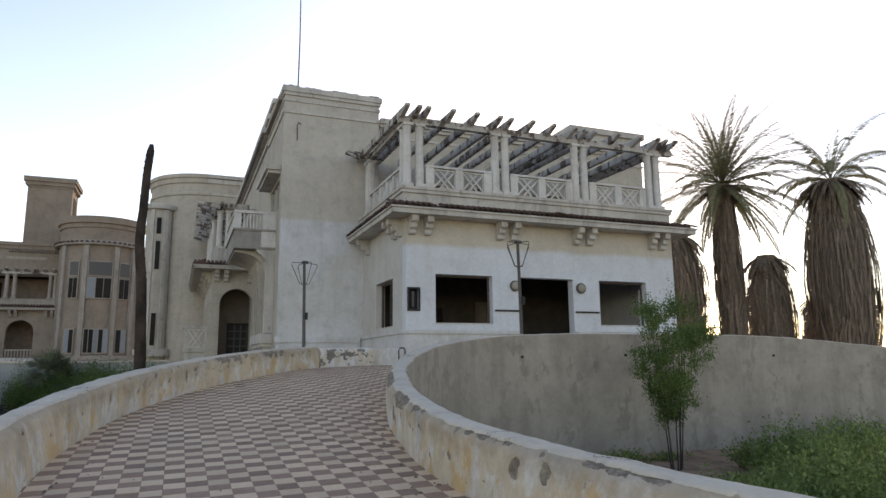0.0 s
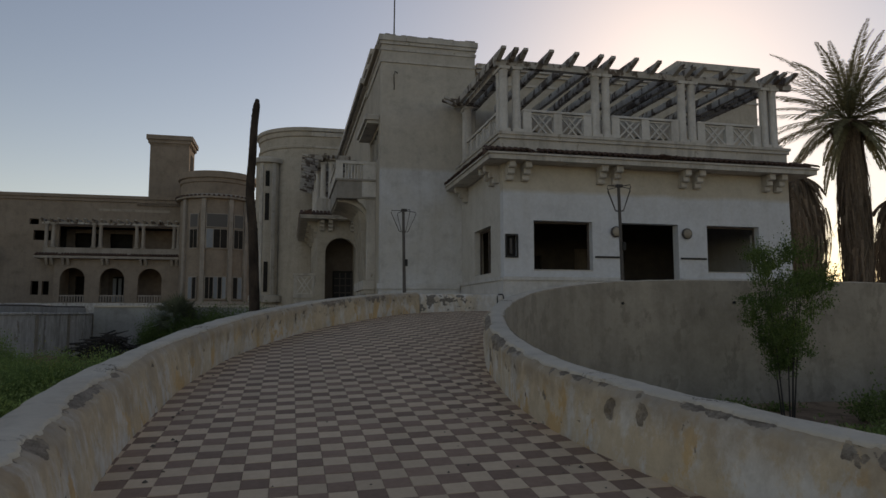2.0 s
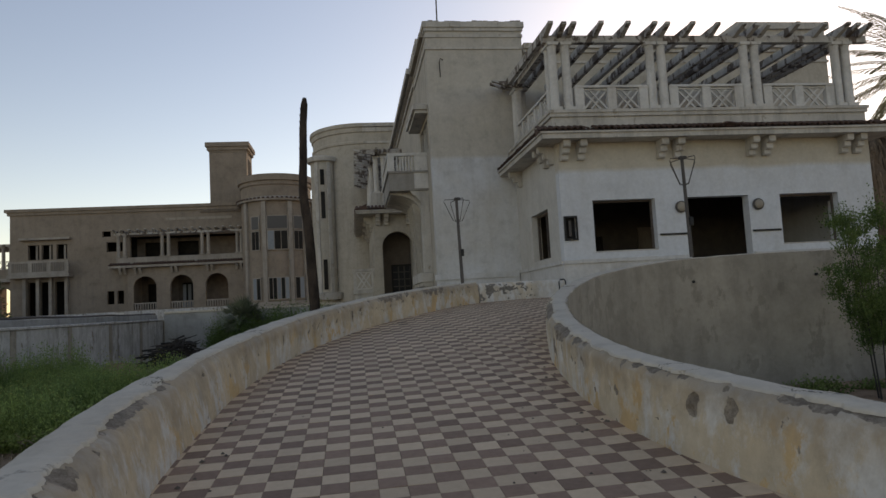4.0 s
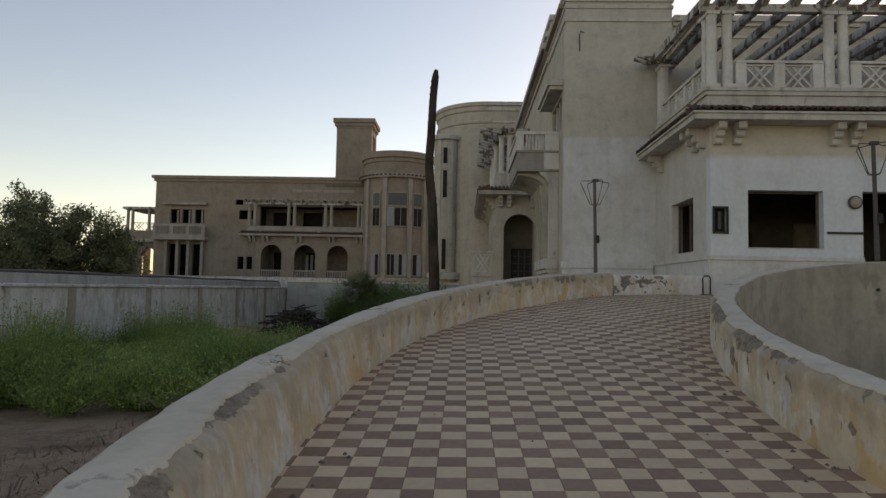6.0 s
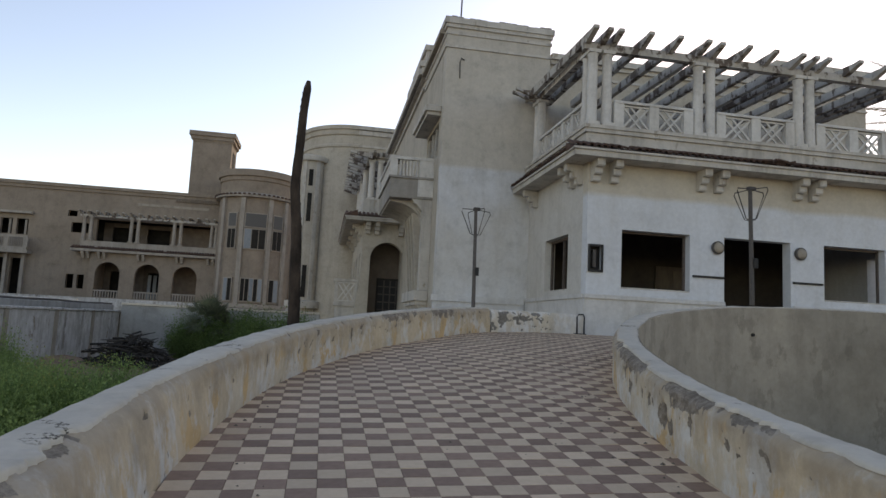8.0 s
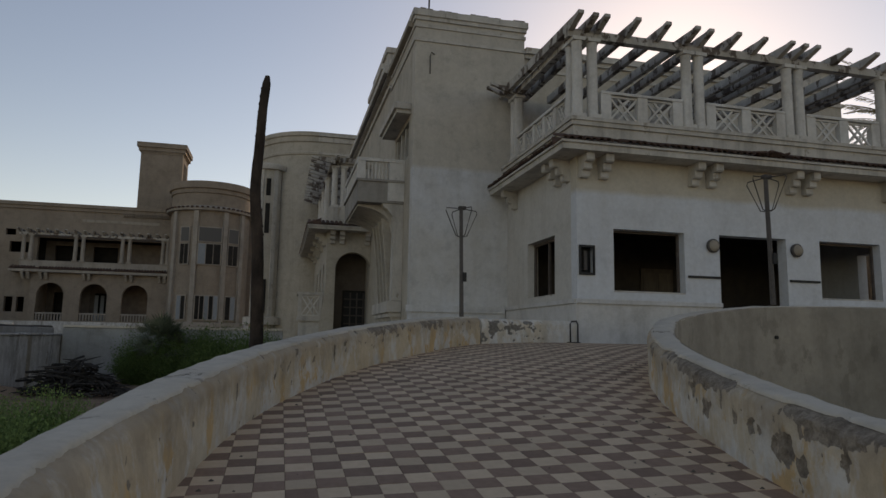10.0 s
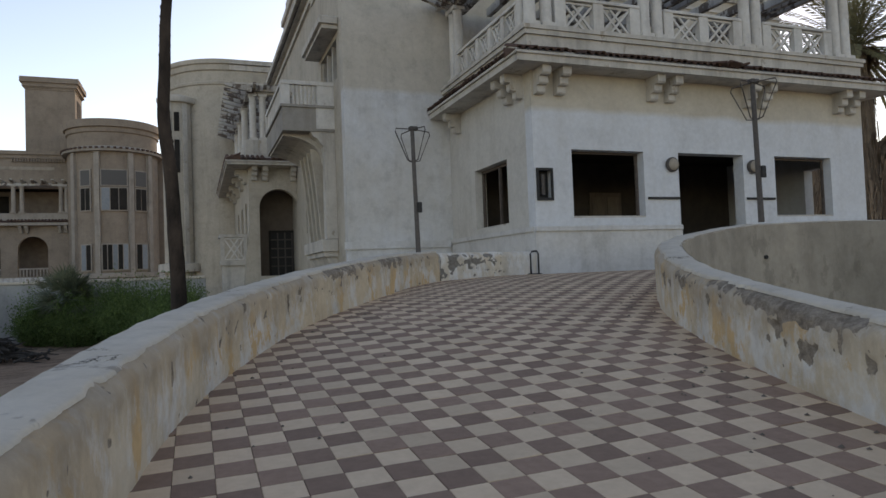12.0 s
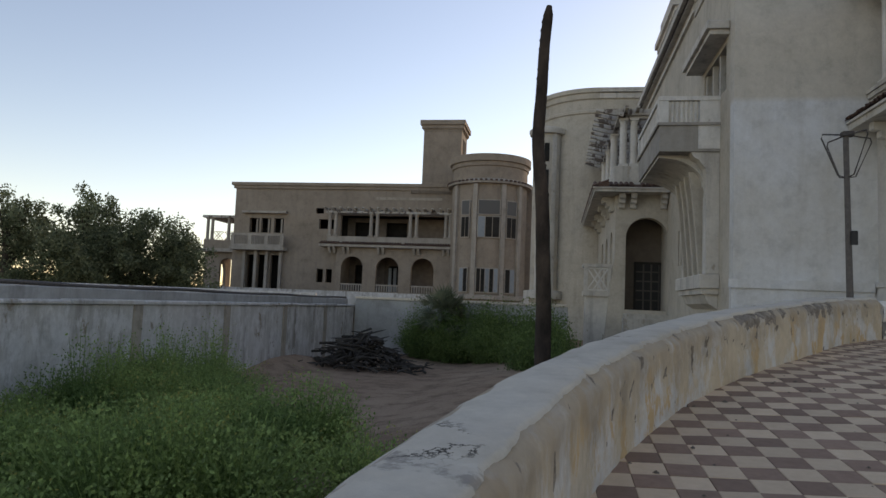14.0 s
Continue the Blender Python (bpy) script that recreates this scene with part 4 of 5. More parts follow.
    for k in range(4):
        y = 28.3 + 0.72 * k
        P(Solid().prism([(3.3, 2.92), (TX - 0.005, 2.92), (TX - 0.005, 5.9), (3.0, 5.9), (3.1, 5.2), (3.18, 4.4)], y, y + 0.2), "fin", M_CREAM, HOUSE, "tall slanting plaster fin")
    P(Solid().box(3.14, TX - 0.005, 27.45, 31.1, 2.52, 2.90, b=0.02).box(3.22, TX - 0.005, 27.55, 31.0, 2.36, 2.52).prism([(3.3, 2.36), (TX - 0.005, 2.36), (TX - 0.005, 1.95), (3.42, 2.1)], 27.65, 30.9), "bay_sill", M_TRIM, HOUSE)
    # near-black sheet behind the fins and slits, shade given as colour
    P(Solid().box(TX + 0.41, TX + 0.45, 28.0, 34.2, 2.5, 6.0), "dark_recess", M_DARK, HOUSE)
    # mast
    P(Solid().tube([(4.35, 27.2, 12.86), (4.38, 27.2, 15.5), (4.34, 27.2, 22.0)], [0.035, 0.028, 0.018], 6), "mast", M_STEEL, HOUSE, "thin steel antenna mast")


def house_portal():
    py = 36.2
    P(wall(Solid(), 1.62, 4.2, 0.0, 6.55, py, py + 0.45, [(2.05, 3.70, 1.85, 5.62, "arch")]), "wall", M_CREAM, HOUSE, "beige porch wall with a tall arch")
    P(wall(Solid(), py + 0.45, 47.2, 0.0, 6.55, 0, 0.4, [(37.4, 38.6, 2.6, 5.2, "arch"), (40.0, 41.4, 2.6, 5.2, "arch"), (42.8, 44.2, 2.6, 5.2, "arch")], side(1.62, 0)), "wall", M_CREAM, HOUSE)
    P(Solid().prism([(1.2, 0.0), (1.63, 0.0), (1.63, 4.2)], py + 0.003, py + 0.448), "buttress", M_CREAM, HOUSE)
    P(Solid().box(2.03, TX, py + 0.46, 37.7, 1.6, 1.85).box(2.0, 3.7, py - 0.6, py - 0.005, 0, 1.7).box(1.9, 3.8, py - 1.0, py - 0.6, 0, 1.5), "steps", M_TRIM, HOUSE)
    # porch back wall and ceiling take their shade from the darkened plaster
    P(Solid().box(2.03, TX + 0.5, 37.72, 37.85, 1.85, 6.7).box(2.03, TX + 0.3, py + 0.46, 37.7, 6.2, 6.3), "back_wall", M_ROOM2, HOUSE)
    # black sheet behind the missing panes, painting the dark beyond the door
    P(Solid().box(2.64, 3.74, 37.66, 37.69, 1.86, 3.8), "door_gap", M_BLACK, HOUSE)
    d = P(Solid().box(2.56, 2.64, 37.60, 37.70, 1.86, 3.9), "door", M_DARK, HOUSE, "dark glazed entrance door with small panes missing")
    for a, c in ((2.64, 3.74),):
        P(Solid().box(a, c, 37.60, 37.70, 3.8, 3.9), "head", M_DARK, d)
    for u in (2.92, 3.24, 3.56):
        P(Solid().box(u, u + 0.06, 37.60, 37.655, 1.86, 3.8), "stile", M_STEEL, d)
    for z in (2.25, 2.65, 3.05, 3.45):
        P(Solid().box(2.64, 3.74, 37.605, 37.65, z, z + 0.06), "rail", M_STEEL, d)
    # eave
    c = Solid().box(0.72, TX - 0.01, py - 0.75, 47.2, 6.55, 6.67).box(0.66, TX - 0.01, py - 0.81, 47.2, 6.67, 6.73)
    P(c, "cornice", M_TRIM, HOUSE)
    t = Solid()
    roof_tiles(t, 2.9, Matrix.Translation((0.66, py - 0.8, 6.75)))
    P(t, "eave_tiles", M_TILE, HOUSE)
    t = Solid()
    roof_tiles(t, 11.8, side(0.66, py - 0.8) @ Matrix.Translation((0, 0, 6.75)))
    P(t, "eave_tiles", M_TILE, HOUSE)
    for x in (1.85, 2.3, 3.5):
        P(bracket(Matrix.Translation((x, py, 6.55))), "bracket", M_TRIM, HOUSE)
    for y in (36.9, 37.4, 39.3, 39.8, 42.2, 42.7, 45.0, 45.5):
        P(bracket(Matrix.Translation((1.62, y, 6.55)) @ pose(0, 0, 0, 0, 0, -90)), "bracket", M_TRIM, HOUSE)
    P(Solid().box(1.5, TX - 0.01, py - 0.05, 47.2, 6.75, 7.75, top=0.06), "roof_base", M_TRIM, HOUSE)
    for x, y in ((1.9, 36.5), (2.32, 36.5), (1.75, 39.0), (1.75, 39.4), (1.75, 42.0), (1.75, 42.4), (1.75, 45.0), (1.75, 45.4)):
        s = Solid()
        column(s, x, y, 7.75, 9.8, 0.15)
        P(s, "column", M_RAIL, HOUSE, smooth=True)
    P(Solid().box(1.65, 1.85, 36.0, 47.2, 9.8, 9.98).box(1.85, TX, 36.4, 36.6, 9.8, 9.98), "beam", M_PERG, HOUSE)
    for k in range(15):
        s = Solid()
        rafter(s, Matrix.Translation((0.75, 36.3 + 0.75 * k, 0)), 2.6, 10.05, wide=0.15, deep=0.26, tip=0.05)
        P(s, "rafter", M_PERG, HOUSE)
    for x in (1.95, 2.4):
        s = Solid()
        rafter(s, Matrix.Translation((x, 35.7, 0)) @ Matrix(((0, 1, 0, 0), (1, 0, 0, 0), (0, 0, 1, 0), (0, 0, 0, 1))), 1.5, 10.05)
        P(s, "rafter", M_PERG, HOUSE)
    # side balustrade of the porch
    b = P(Solid().box(0.4, 1.5, py + 0.2, py + 1.4, 2.35, 2.55).box(0.5, 1.5, py + 0.3, py + 1.3, 0, 2.35), "porch_balcony", M_TRIM, HOUSE, "small porch balcony with crossed panel")
    s = Solid().box(0.38, 1.55, py + 0.18, py + 0.38, 3.55, 3.68).box(0.42, 0.58, py + 0.2, py + 0.36, 2.55, 3.55).box(1.38, 1.5, py + 0.2, py + 0.36, 2.55, 3.55).box(0.38, 0.58, py + 0.4, py + 1.4, 3.55, 3.68)
    P(s, "rail", M_TRIM, b, split=True)
    x_panel(HOUSE, 0.8, 0.95, Matrix.Translation((0.58, py + 0.28, 2.58)), M_RAIL)


def house_drum():
    cx, cy, r, top = 1.54, 51.0, 3.7, 14.7
    prof = [(r, 0), (r, top - 1.5), (r + 0.08, top - 1.45), (r + 0.08, top - 1.3), (r, top - 1.25), (r, top - 0.65), (r + 0.1, top - 0.6), (r + 0.12, top - 0.3), (r + 0.22, top - 0.25), (r + 0.22, top), (r - 0.3, top)]
    P(Solid().lathe(prof, cx, cy, 90, 270, 40), "drum_wall", M_CREAM, HOUSE, "large rounded beige stair tower", True)
    f = Solid()
    f.box(cx, 8.0, cy - r, cy - r + 0.4, 0, top - 0.02)
    P(f, "drum_wall", M_CREAM, HOUSE)
    for z0, z1, o in ((top - 1.45, top - 1.3, 0.08), (top - 0.6, top - 0.3, 0.11), (top - 0.25, top, 0.22)):
        P(Solid().box(cx, 8.0, cy - r - o, cy - r - 0.003, z0, z1), "cornice", M_TRIM, HOUSE)
    P(Solid().lathe([(0, top - 0.3), (r - 0.1, top - 0.3)], cx, cy, 0, 360, 32), "roof", M_CEMENT, HOUSE)
    # narrow rounded bay with slit windows
    bx, by, br = -1.4, 48.3, 0.85
    P(Solid().lathe([(br, 0), (br, 12.1)], bx, by, 90, 330, 20), "bay_wall", M_CREAM, HOUSE, "", True)
    P(Solid().lathe([(0, 12.1), (br + 0.22, 12.1), (br + 0.28, 12.25), (br + 0.28, 12.4), (br + 0.1, 12.48), (0, 12.5)], bx, by, 0, 360, 24), "bay_cap", M_TRIM, HOUSE, "", True)
    P(Solid().lathe([(br + 0.35, 2.3), (br + 0.35, 2.75), (br, 2.8)], bx, by, 90, 350, 20), "bay_sill", M_TRIM, HOUSE, "", True)
    for a in (240, 298):
        g = radians(a)
        P(Solid().box(-0.13, 0.13, -0.05, 0.16, 2.75, 12.1, Matrix.Translation((bx + br * math.cos(g), by + br * math.sin(g), 0)) @ pose(0, 0, 0, 0, 0, a + 90)), "pilaster", M_TRIM, HOUSE)
    for a in (268,):
        for z0, z1 in ((3.0, 5.1), (8.0, 9.9), (10.4, 11.5)):
            g = radians(a)
            P(Solid().box(-0.14, 0.14, -0.03, 0.05, z0, z1, Matrix.Translation((bx + br * math.cos(g), by + br * math.sin(g), 0)) @ pose(0, 0, 0, 0, 0, a + 90)), "slit_window", M_DARK, HOUSE)


house_block()
house_pergola()
house_tower()
house_portal()
house_drum()


# ---- the far wing ----
WING = thing("far_wing", "long two-storey brown plastered wing, arcade below and pergola balcony above", "house", (-21, 76, 0))
WY = 69.9


def wing():
    ax = [(-20.87, -18.73), (-17.42, -15.25), (-14.05, -11.9)]
    wins = [(-30.85, -29.83), (-29.62, -28.61), (-28.27, -27.27)]
    low = [(-30.9, -30.05), (-29.75, -28.9), (-28.4, -27.5)]
    holes = [(a, b, 8.0, 9.45) for a, b in wins] + [(a, b, 2.4, 5.8) for a, b in low]
    holes += [(-24.0, -23.2, 10.0, 10.55), (-23.6, -22.1, 8.5, 9.45), (-23.6, -22.95, 3.3, 4.6), (-22.65, -22.05, 3.3, 4.6)]
    P(wall(Solid(), -32.5, -21.4, 0, 12.4, WY, WY + 0.4, holes), "wall", M_WING, WING)
    P(wall(Solid(), -21.4, -10.2, 9.9, 12.4, WY, WY + 0.4), "wall", M_WING, WING)
    P(wall(Solid(), -21.4, -10.2, 0, 6.7, WY - 0.9, WY - 0.5, [(a, b, 2.6, 5.85, "arch") for a, b in ax]), "wall", M_WING, WING, "arcade of three round arches")
    P(Solid().box(-21.4, -21.0, WY - 0.5, WY + 2.2, 0, 6.7), "wall", M_WING, WING)
    # gallery back wall in darkened plaster, arcade shade put into its colour
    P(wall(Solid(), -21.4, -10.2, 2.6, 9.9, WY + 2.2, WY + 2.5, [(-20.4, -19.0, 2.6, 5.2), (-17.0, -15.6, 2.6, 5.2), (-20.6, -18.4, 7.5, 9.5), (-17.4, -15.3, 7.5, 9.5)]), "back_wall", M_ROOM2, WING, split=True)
    for u in (-16.95, -16.45, -15.95):
        P(Solid().box(u, u + 0.3, WY + 2.1, WY + 2.16, 2.6, 5.0), "shutter", M_BLUE, WING, "faded blue shutter leaf")
    # added near-black sheet, painted shade behind the wing's windows and doors
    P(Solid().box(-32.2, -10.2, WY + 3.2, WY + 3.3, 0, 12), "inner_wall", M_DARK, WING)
    P(Solid().box(-32.5, -32.1, WY + 0.4, WY + 9, 0, 12.4), "wall", M_WING, WING)
    P(Solid().box(-32.9, -10.2, WY - 0.3, WY + 9, 12.7, 13.0).box(-32.7, -10.2, WY - 0.15, WY + 0.5, 12.4, 12.7), "cornice", M_WING, WING)
    for k in range(22):
        u = -14.6 + 0.2 * k
        P(Solid().box(u, u + 0.1, WY - 0.2, WY - 0.005, 12.1, 12.4), "dentil", M_WING, WING)
    P(Solid().box(-18.0, -11.5, WY - 0.03, WY - 0.004, 11.45, 11.7), "patch", M_CEMENT, WING, "bare grey plaster patch")
    # pergola balcony
    P(Solid().box(-23.0, -10.2, WY - 1.5, WY + 2.2, 6.72, 6.95).box(-22.4, -10.2, WY - 1.0, WY - 0.75, 6.95, 7.75), "balcony", M_WTRIM, WING)
    t = Solid()
    roof_tiles(t, 12.8, Matrix.Translation((-23.0, WY - 1.55, 6.98)), 0.1, 0.24)
    P(t, "eave_tiles", M_TILE, WING)
    for x in (-22.2, -21.6, -18.1, -17.5, -14.3, -13.7, -10.9, -10.5):
        s = Solid()
        column(s, x, WY - 0.9, 7.75, 10.0, 0.17)
        P(s, "column", M_WTRIM, WING, smooth=True)
    P(Solid().box(-22.6, -10.2, WY - 1.0, WY - 0.8, 10.0, 10.2), "beam", M_PERG, WING)
    for k in range(17):
        s = Solid()
        rafter(s, Matrix.Translation((-22.5 + 0.74 * k, WY - 1.6, 0)) @ Matrix(((0, 1, 0, 0), (1, 0, 0, 0), (0, 0, 1, 0), (0, 0, 0, 1))), 1.58, 10.3, 0.6, 0.2, 0.28, 0.1)
        P(s, "rafter", M_PERG, WING)
    for x in (-20.6, -17.2, -13.8, -11.0, -22.0):
        for d in (0, 0.45):
            P(bracket(Matrix.Translation((x + d, WY - 0.9, 6.7))), "bracket", M_WTRIM, WING)
    for a, b in ax:
        for k in range(9):
            u = a + 0.12 + k * (b - a - 0.24) / 8
            P(Solid().box(u - 0.05, u + 0.05, WY - 0.8, WY - 0.7, 2.6, 3.15), "baluster", M_WTRIM, WING)
        P(Solid().box(a, b, WY - 0.82, WY - 0.66, 3.15, 3.27), "rail", M_WTRIM, WING)
    # bay balcony with three windows
    b = P(Solid().box(-32.3, -26.7, WY - 1.1, WY - 0.005, 6.2, 6.5), "balcony", M_WTRIM, WING, "grey projecting balcony with balusters")
    s = Solid().box(-32.2, -26.8, WY - 1.05, WY - 0.9, 7.6, 7.8).box(-32.2, -26.8, WY - 1.05, WY - 0.9, 6.5, 6.75)
    for x in (-32.2, -30.4, -28.7, -27.1):
        s.box(x, x + 0.35, WY - 1.05, WY - 0.9, 6.75, 7.6)
    P(s, "rail", M_WTRIM, b, split=True)
    for k in range(30):
        x = -31.9 + 0.165 * k
        P(Solid().box(x - 0.03, x + 0.03, WY - 1.0, WY - 0.94, 6.75, 7.6), "baluster", M_WTRIM, b)
    P(Solid().box(-31.5, -26.9, WY - 0.5, WY - 0.005, 9.9, 10.12), "hood", M_WTRIM, WING)
    for a, c in zip((-31.2, -30.0, -28.85, -27.4), (2.4,) * 4):
        P(Solid().box(a, a + 0.28, WY - 0.4, WY - 0.005, 2.4, 6.2), "pilaster", M_WTRIM, WING)
    for a, c in wins:
        P(Solid().box(a + 0.62, a + 0.8, WY + 0.2, WY + 0.26, 8.0, 9.4), "shutter", M_WTRIM, WING)
    # open pavilion at the end
    P(wall(Solid(), -36.0, -32.55, 0, 6.0, WY + 1.0, WY + 1.35, [(-34.3, -32.75, 2.4, 5.4, "arch")]), "wall", M_WING, WING)
    P(wall(Solid(), WY + 1.36, WY + 6.0, 0, 6.0, 0, 0.35, [(WY + 2.2, WY + 5.0, 2.4, 5.4, "arch")], side(-36.0, 0)), "wall", M_WING, WING)
    P(Solid().box(-36.9, -32.55, WY + 0.3, WY + 6.5, 6.0, 6.35), "cornice", M_WTRIM, WING)
    P(Solid().box(-36.1, -32.55, WY + 0.8, WY + 1.05, 6.35, 7.2), "parapet", M_WING, WING)
    for x in (-35.9, -35.4, -33.6, -32.9):
        s = Solid()
        column(s, x, WY + 1.1, 7.2, 9.5, 0.17)
        P(s, "column", M_WTRIM, WING, smooth=True)
    for k in range(2):
        x_panel(WING, 1.1, 0.9, Matrix.Translation((-35.2 + 1.25 * k, WY + 1.0, 7.2)), M_WTRIM)
    P(Solid().box(-36.4, -32.55, WY + 0.8, WY + 6, 9.5, 9.75), "pergola_roof", M_PERG, WING)
    # square lift tower
    P(Solid().box(-14.0, -10.2, 72.0, 75.8, 12.0, 18.8), "tower_wall", M_WING, WING, "tall square brown plaster tower")
    P(Solid().box(-14.0, -10.2, 71.95, 75.9, 18.75, 18.9).box(-14.2, -10.0, 71.8, 76, 19.0, 19.35).box(-14.35, -9.85, 71.65, 76.2, 19.35, 19.8).box(-14.08, -10.12, 71.9, 75.95, 18.9, 19.0), "tower_cap", M_WING, WING)
    # flat near-black panel on the uncut wall paints an opening's unlit depth
    P(Solid().box(-10.21, -10.17, 73.0, 75.0, 15.0, 18.2), "tower_opening", M_DARK, WING)
    # rounded bay
    cx, cy, r = -6.95, 69.2, 3.45
    P(Solid().lathe([(r, 0), (r, 12.4), (r, 14.0), (r + 0.12, 14.05), (r + 0.12, 14.4), (r + 0.3, 14.45), (r + 0.3, 15.05), (r - 0.3, 15.05)], cx, cy, 150, 390, 48), "bay_wall", M_WING, WING, "rounded plaster bay", True)
    P(Solid().lathe([(0, 14.8), (r, 14.8)], cx, cy, 0, 360, 32), "roof", M_CEMENT, WING)
    P(Solid().lathe([(r, 12.45), (r + 0.4, 12.45), (r + 0.42, 12.65), (r, 12.9)], cx, cy, 150, 390, 40), "eave", M_WTRIM, WING, "", True)
    for k in range(26):
        g = 185 + k * 6.6
        P(Solid().box(-0.1, 0.1, 0.3, 0.52, 12.62, 12.75, Matrix.Translation((cx + r * math.cos(radians(g)), cy + r * math.sin(radians(g)), 0)) @ pose(0, 0, 0, 0, 0, g - 90)), "eave_tile", M_TILE, WING)

    def at(g, d=0.0):
        return Matrix.Translation((cx + (r + d) * math.cos(radians(g)), cy + (r + d) * math.sin(radians(g)), 0)) @ pose(0, 0, 0, 0, 0, g + 90)

    for g in (221, 256, 296, 324):
        P(Solid().box(-0.2, 0.2, -0.24, 0.1, 2.6, 12.4, at(g)), "pilaster", M_WTRIM, WING)
    for z0, z1 in ((7.7, 9.45), (9.7, 10.9), (2.9, 4.9)):
        for g, hw in ((240, 0.42), (276, 0.95), (310, 0.5)):
            f = P(Solid().box(-hw - 0.07, hw + 0.07, -0.10, 0.3, z0 - 0.09, z1 + 0.09, at(g)), "window", M_WTRIM, WING, "tall bay window with faded blue frame and dark panes" if z0 < 9 else "")
            n = 1 if z0 > 9 else 2 if hw < 0.8 else 3 if z0 > 5 else 5
            for q in range(n):
                a = -hw + 2 * hw * q / n
                blue = (z0 < 5 and (q, g) in ((0, 240), (2, 276), (4, 276), (1, 310))) or (z0 > 5 and q == 0 and g == 276)
                P(Solid().box(a + 0.03, a + 2 * hw / n - 0.03, -0.125, -0.104, z0, z1, at(g)), "pane", M_GLASS if z0 > 9 else M_BLUE if blue else M_DARK, f)
    P(Solid().lathe([(r, 2.2), (r + 0.35, 2.25), (r + 0.35, 2.6), (r, 2.65)], cx, cy, 150, 390, 40), "sill", M_WTRIM, WING, "", True)
    P(Solid().box(-3.6, 3.0, 70.5, 71, 0, 13.0), "link_wall", M_WING, WING)
    P(Solid().box(-37, -3, WY - 2.2, WY - 1.9, 0, 2.5), "terrace_wall", M_YARD, WING, "low white terrace wall")


wing()


# ---- lamps, pipe, trunk ----
def street_lamp(at, h, tall):
    e = thing("street_lamp", "rusty steel lamp post with an empty wire lantern frame", "lamp post", at, "lamp posts on the ramp wall")
    P(Solid().tube([at, (at[0] - 0.02, at[1], at[2] + h * 0.5), (at[0] - 0.04, at[1], at[2] + h)], [0.05, 0.042, 0.04], 8), "pole", M_STEEL, e, smooth=True)
    z0, z1 = at[2] + h - tall, at[2] + h
    for k in range(4):
        g = math.pi / 2 * k + 0.3
        c, s = math.cos(g), math.sin(g)
        x, y = at[0] - 0.03, at[1]
        P(Solid().tube([(x + 0.04 * c, y + 0.04 * s, z0), (x + 0.14 * c, y + 0.14 * s, z0 + 0.02), (x + 0.40 * c, y + 0.40 * s, z1 - 0.06), (x + 0.38 * c, y + 0.38 * s, z1), (x + 0.04 * c, y + 0.04 * s, z1 + 0.02)], 0.011, 6), "hoop", M_STEEL, e)
    P(Solid().box(at[0] - 0.1, at[0] + 0.06, at[1] - 0.06, at[1] + 0.06, z1, z1 + 0.07, b=0.01), "cap", M_STEEL, e)
    P(Solid().box(at[0] - 0.01, at[0] + 0.08, at[1] - 0.09, at[1] - 0.04, at[2] + 0.75, at[2] + 0.95, b=0.01), "switch_box", M_BLACK, e)
    return e


street_lamp((3.38, 18.62, 2.13), 2.33, 0.60)
street_lamp((8.36, 15.24, 2.38), 2.36, 0.62)

e = thing("pipe_loop", "short rusty bent pipe standing beside the house wall", "pipe", (6.9, 20.45, 1.6))
P(Solid().tube([(6.72, 20.42, 1.55), (6.71, 20.42, 2.08), (6.75, 20.42, 2.14), (6.88, 20.42, 2.15), (6.92, 20.42, 2.08), (6.92, 20.42, 1.62)], 0.022, 8), "pipe", M_BLACK, e, smooth=True)
P(Solid().box(6.6, 6.97, 20.36, 20.48, 1.58, 1.63, b=0.01), "foot", M_BLACK, e)

e = thing("burnt_palm_trunk", "tall charred headless palm trunk leaning slightly", "tree trunk", (-1.05, 24.8, -0.1))
pts, rad = [], []
_bow = spline([(0.0, -0.97), (0.2, -1.02), (0.36, -1.06), (0.5, -1.15), (0.66, -1.26), (0.84, -1.19), (1.0, -1.1)])
TX_F, TX_X = _bow[:, 0], _bow[:, 1]
for k in range(40):
    f = k / 39
    pts.append((float(np.interp(f, TX_F, TX_X)) - 0.012 * math.sin(f * 23), 24.8, -0.2 + 9.62 * f))
    rad.append((0.205 - 0.08 * f) * (1 + 0.02 * math.sin(k * 2.1)) * (0.55 if k == 39 else 1))
P(Solid().tube(pts, rad, 12), "trunk", M_BURNT, e, smooth=True)
rnd = random.Random(3)
s = Solid()
for k in range(90):
    f = rnd.random() * 0.97
    i = int(f * 39)
    g = rnd.uniform(0, 6.28)
    r = rad[i]
    x, y, z = pts[i]
    c, q = math.cos(g), math.sin(g)
    s.add([(x + c * r * 0.9 - q * 0.05, y + q * r * 0.9 + c * 0.05, z), (x + c * r * 0.9 + q * 0.05, y + q * r * 0.9 - c * 0.05, z), (x + c * (r + 0.012), y + q * (r + 0.012), z + 0.1), (x + c * r * 0.9, y + q * r * 0.9, z + 0.16)], [(0, 1, 2), (0, 2, 3), (1, 3, 2)])
tagged(P(s, "leaf_bases", M_BURNT, e), kind="stuff")


# ---- plants ----
def leaf(vs, fs, p, d, n, ln, wd):
    """A folded leaf of two faces at p along d."""
    sd = d.cross(n).normalized() * wd
    k = len(vs)
    vs += [tuple(p), tuple(p + d * ln * 0.5 + sd), tuple(p + d * ln), tuple(p + d * ln * 0.5 - sd)]
    fs.append((k, k + 1, k + 2, k + 3))


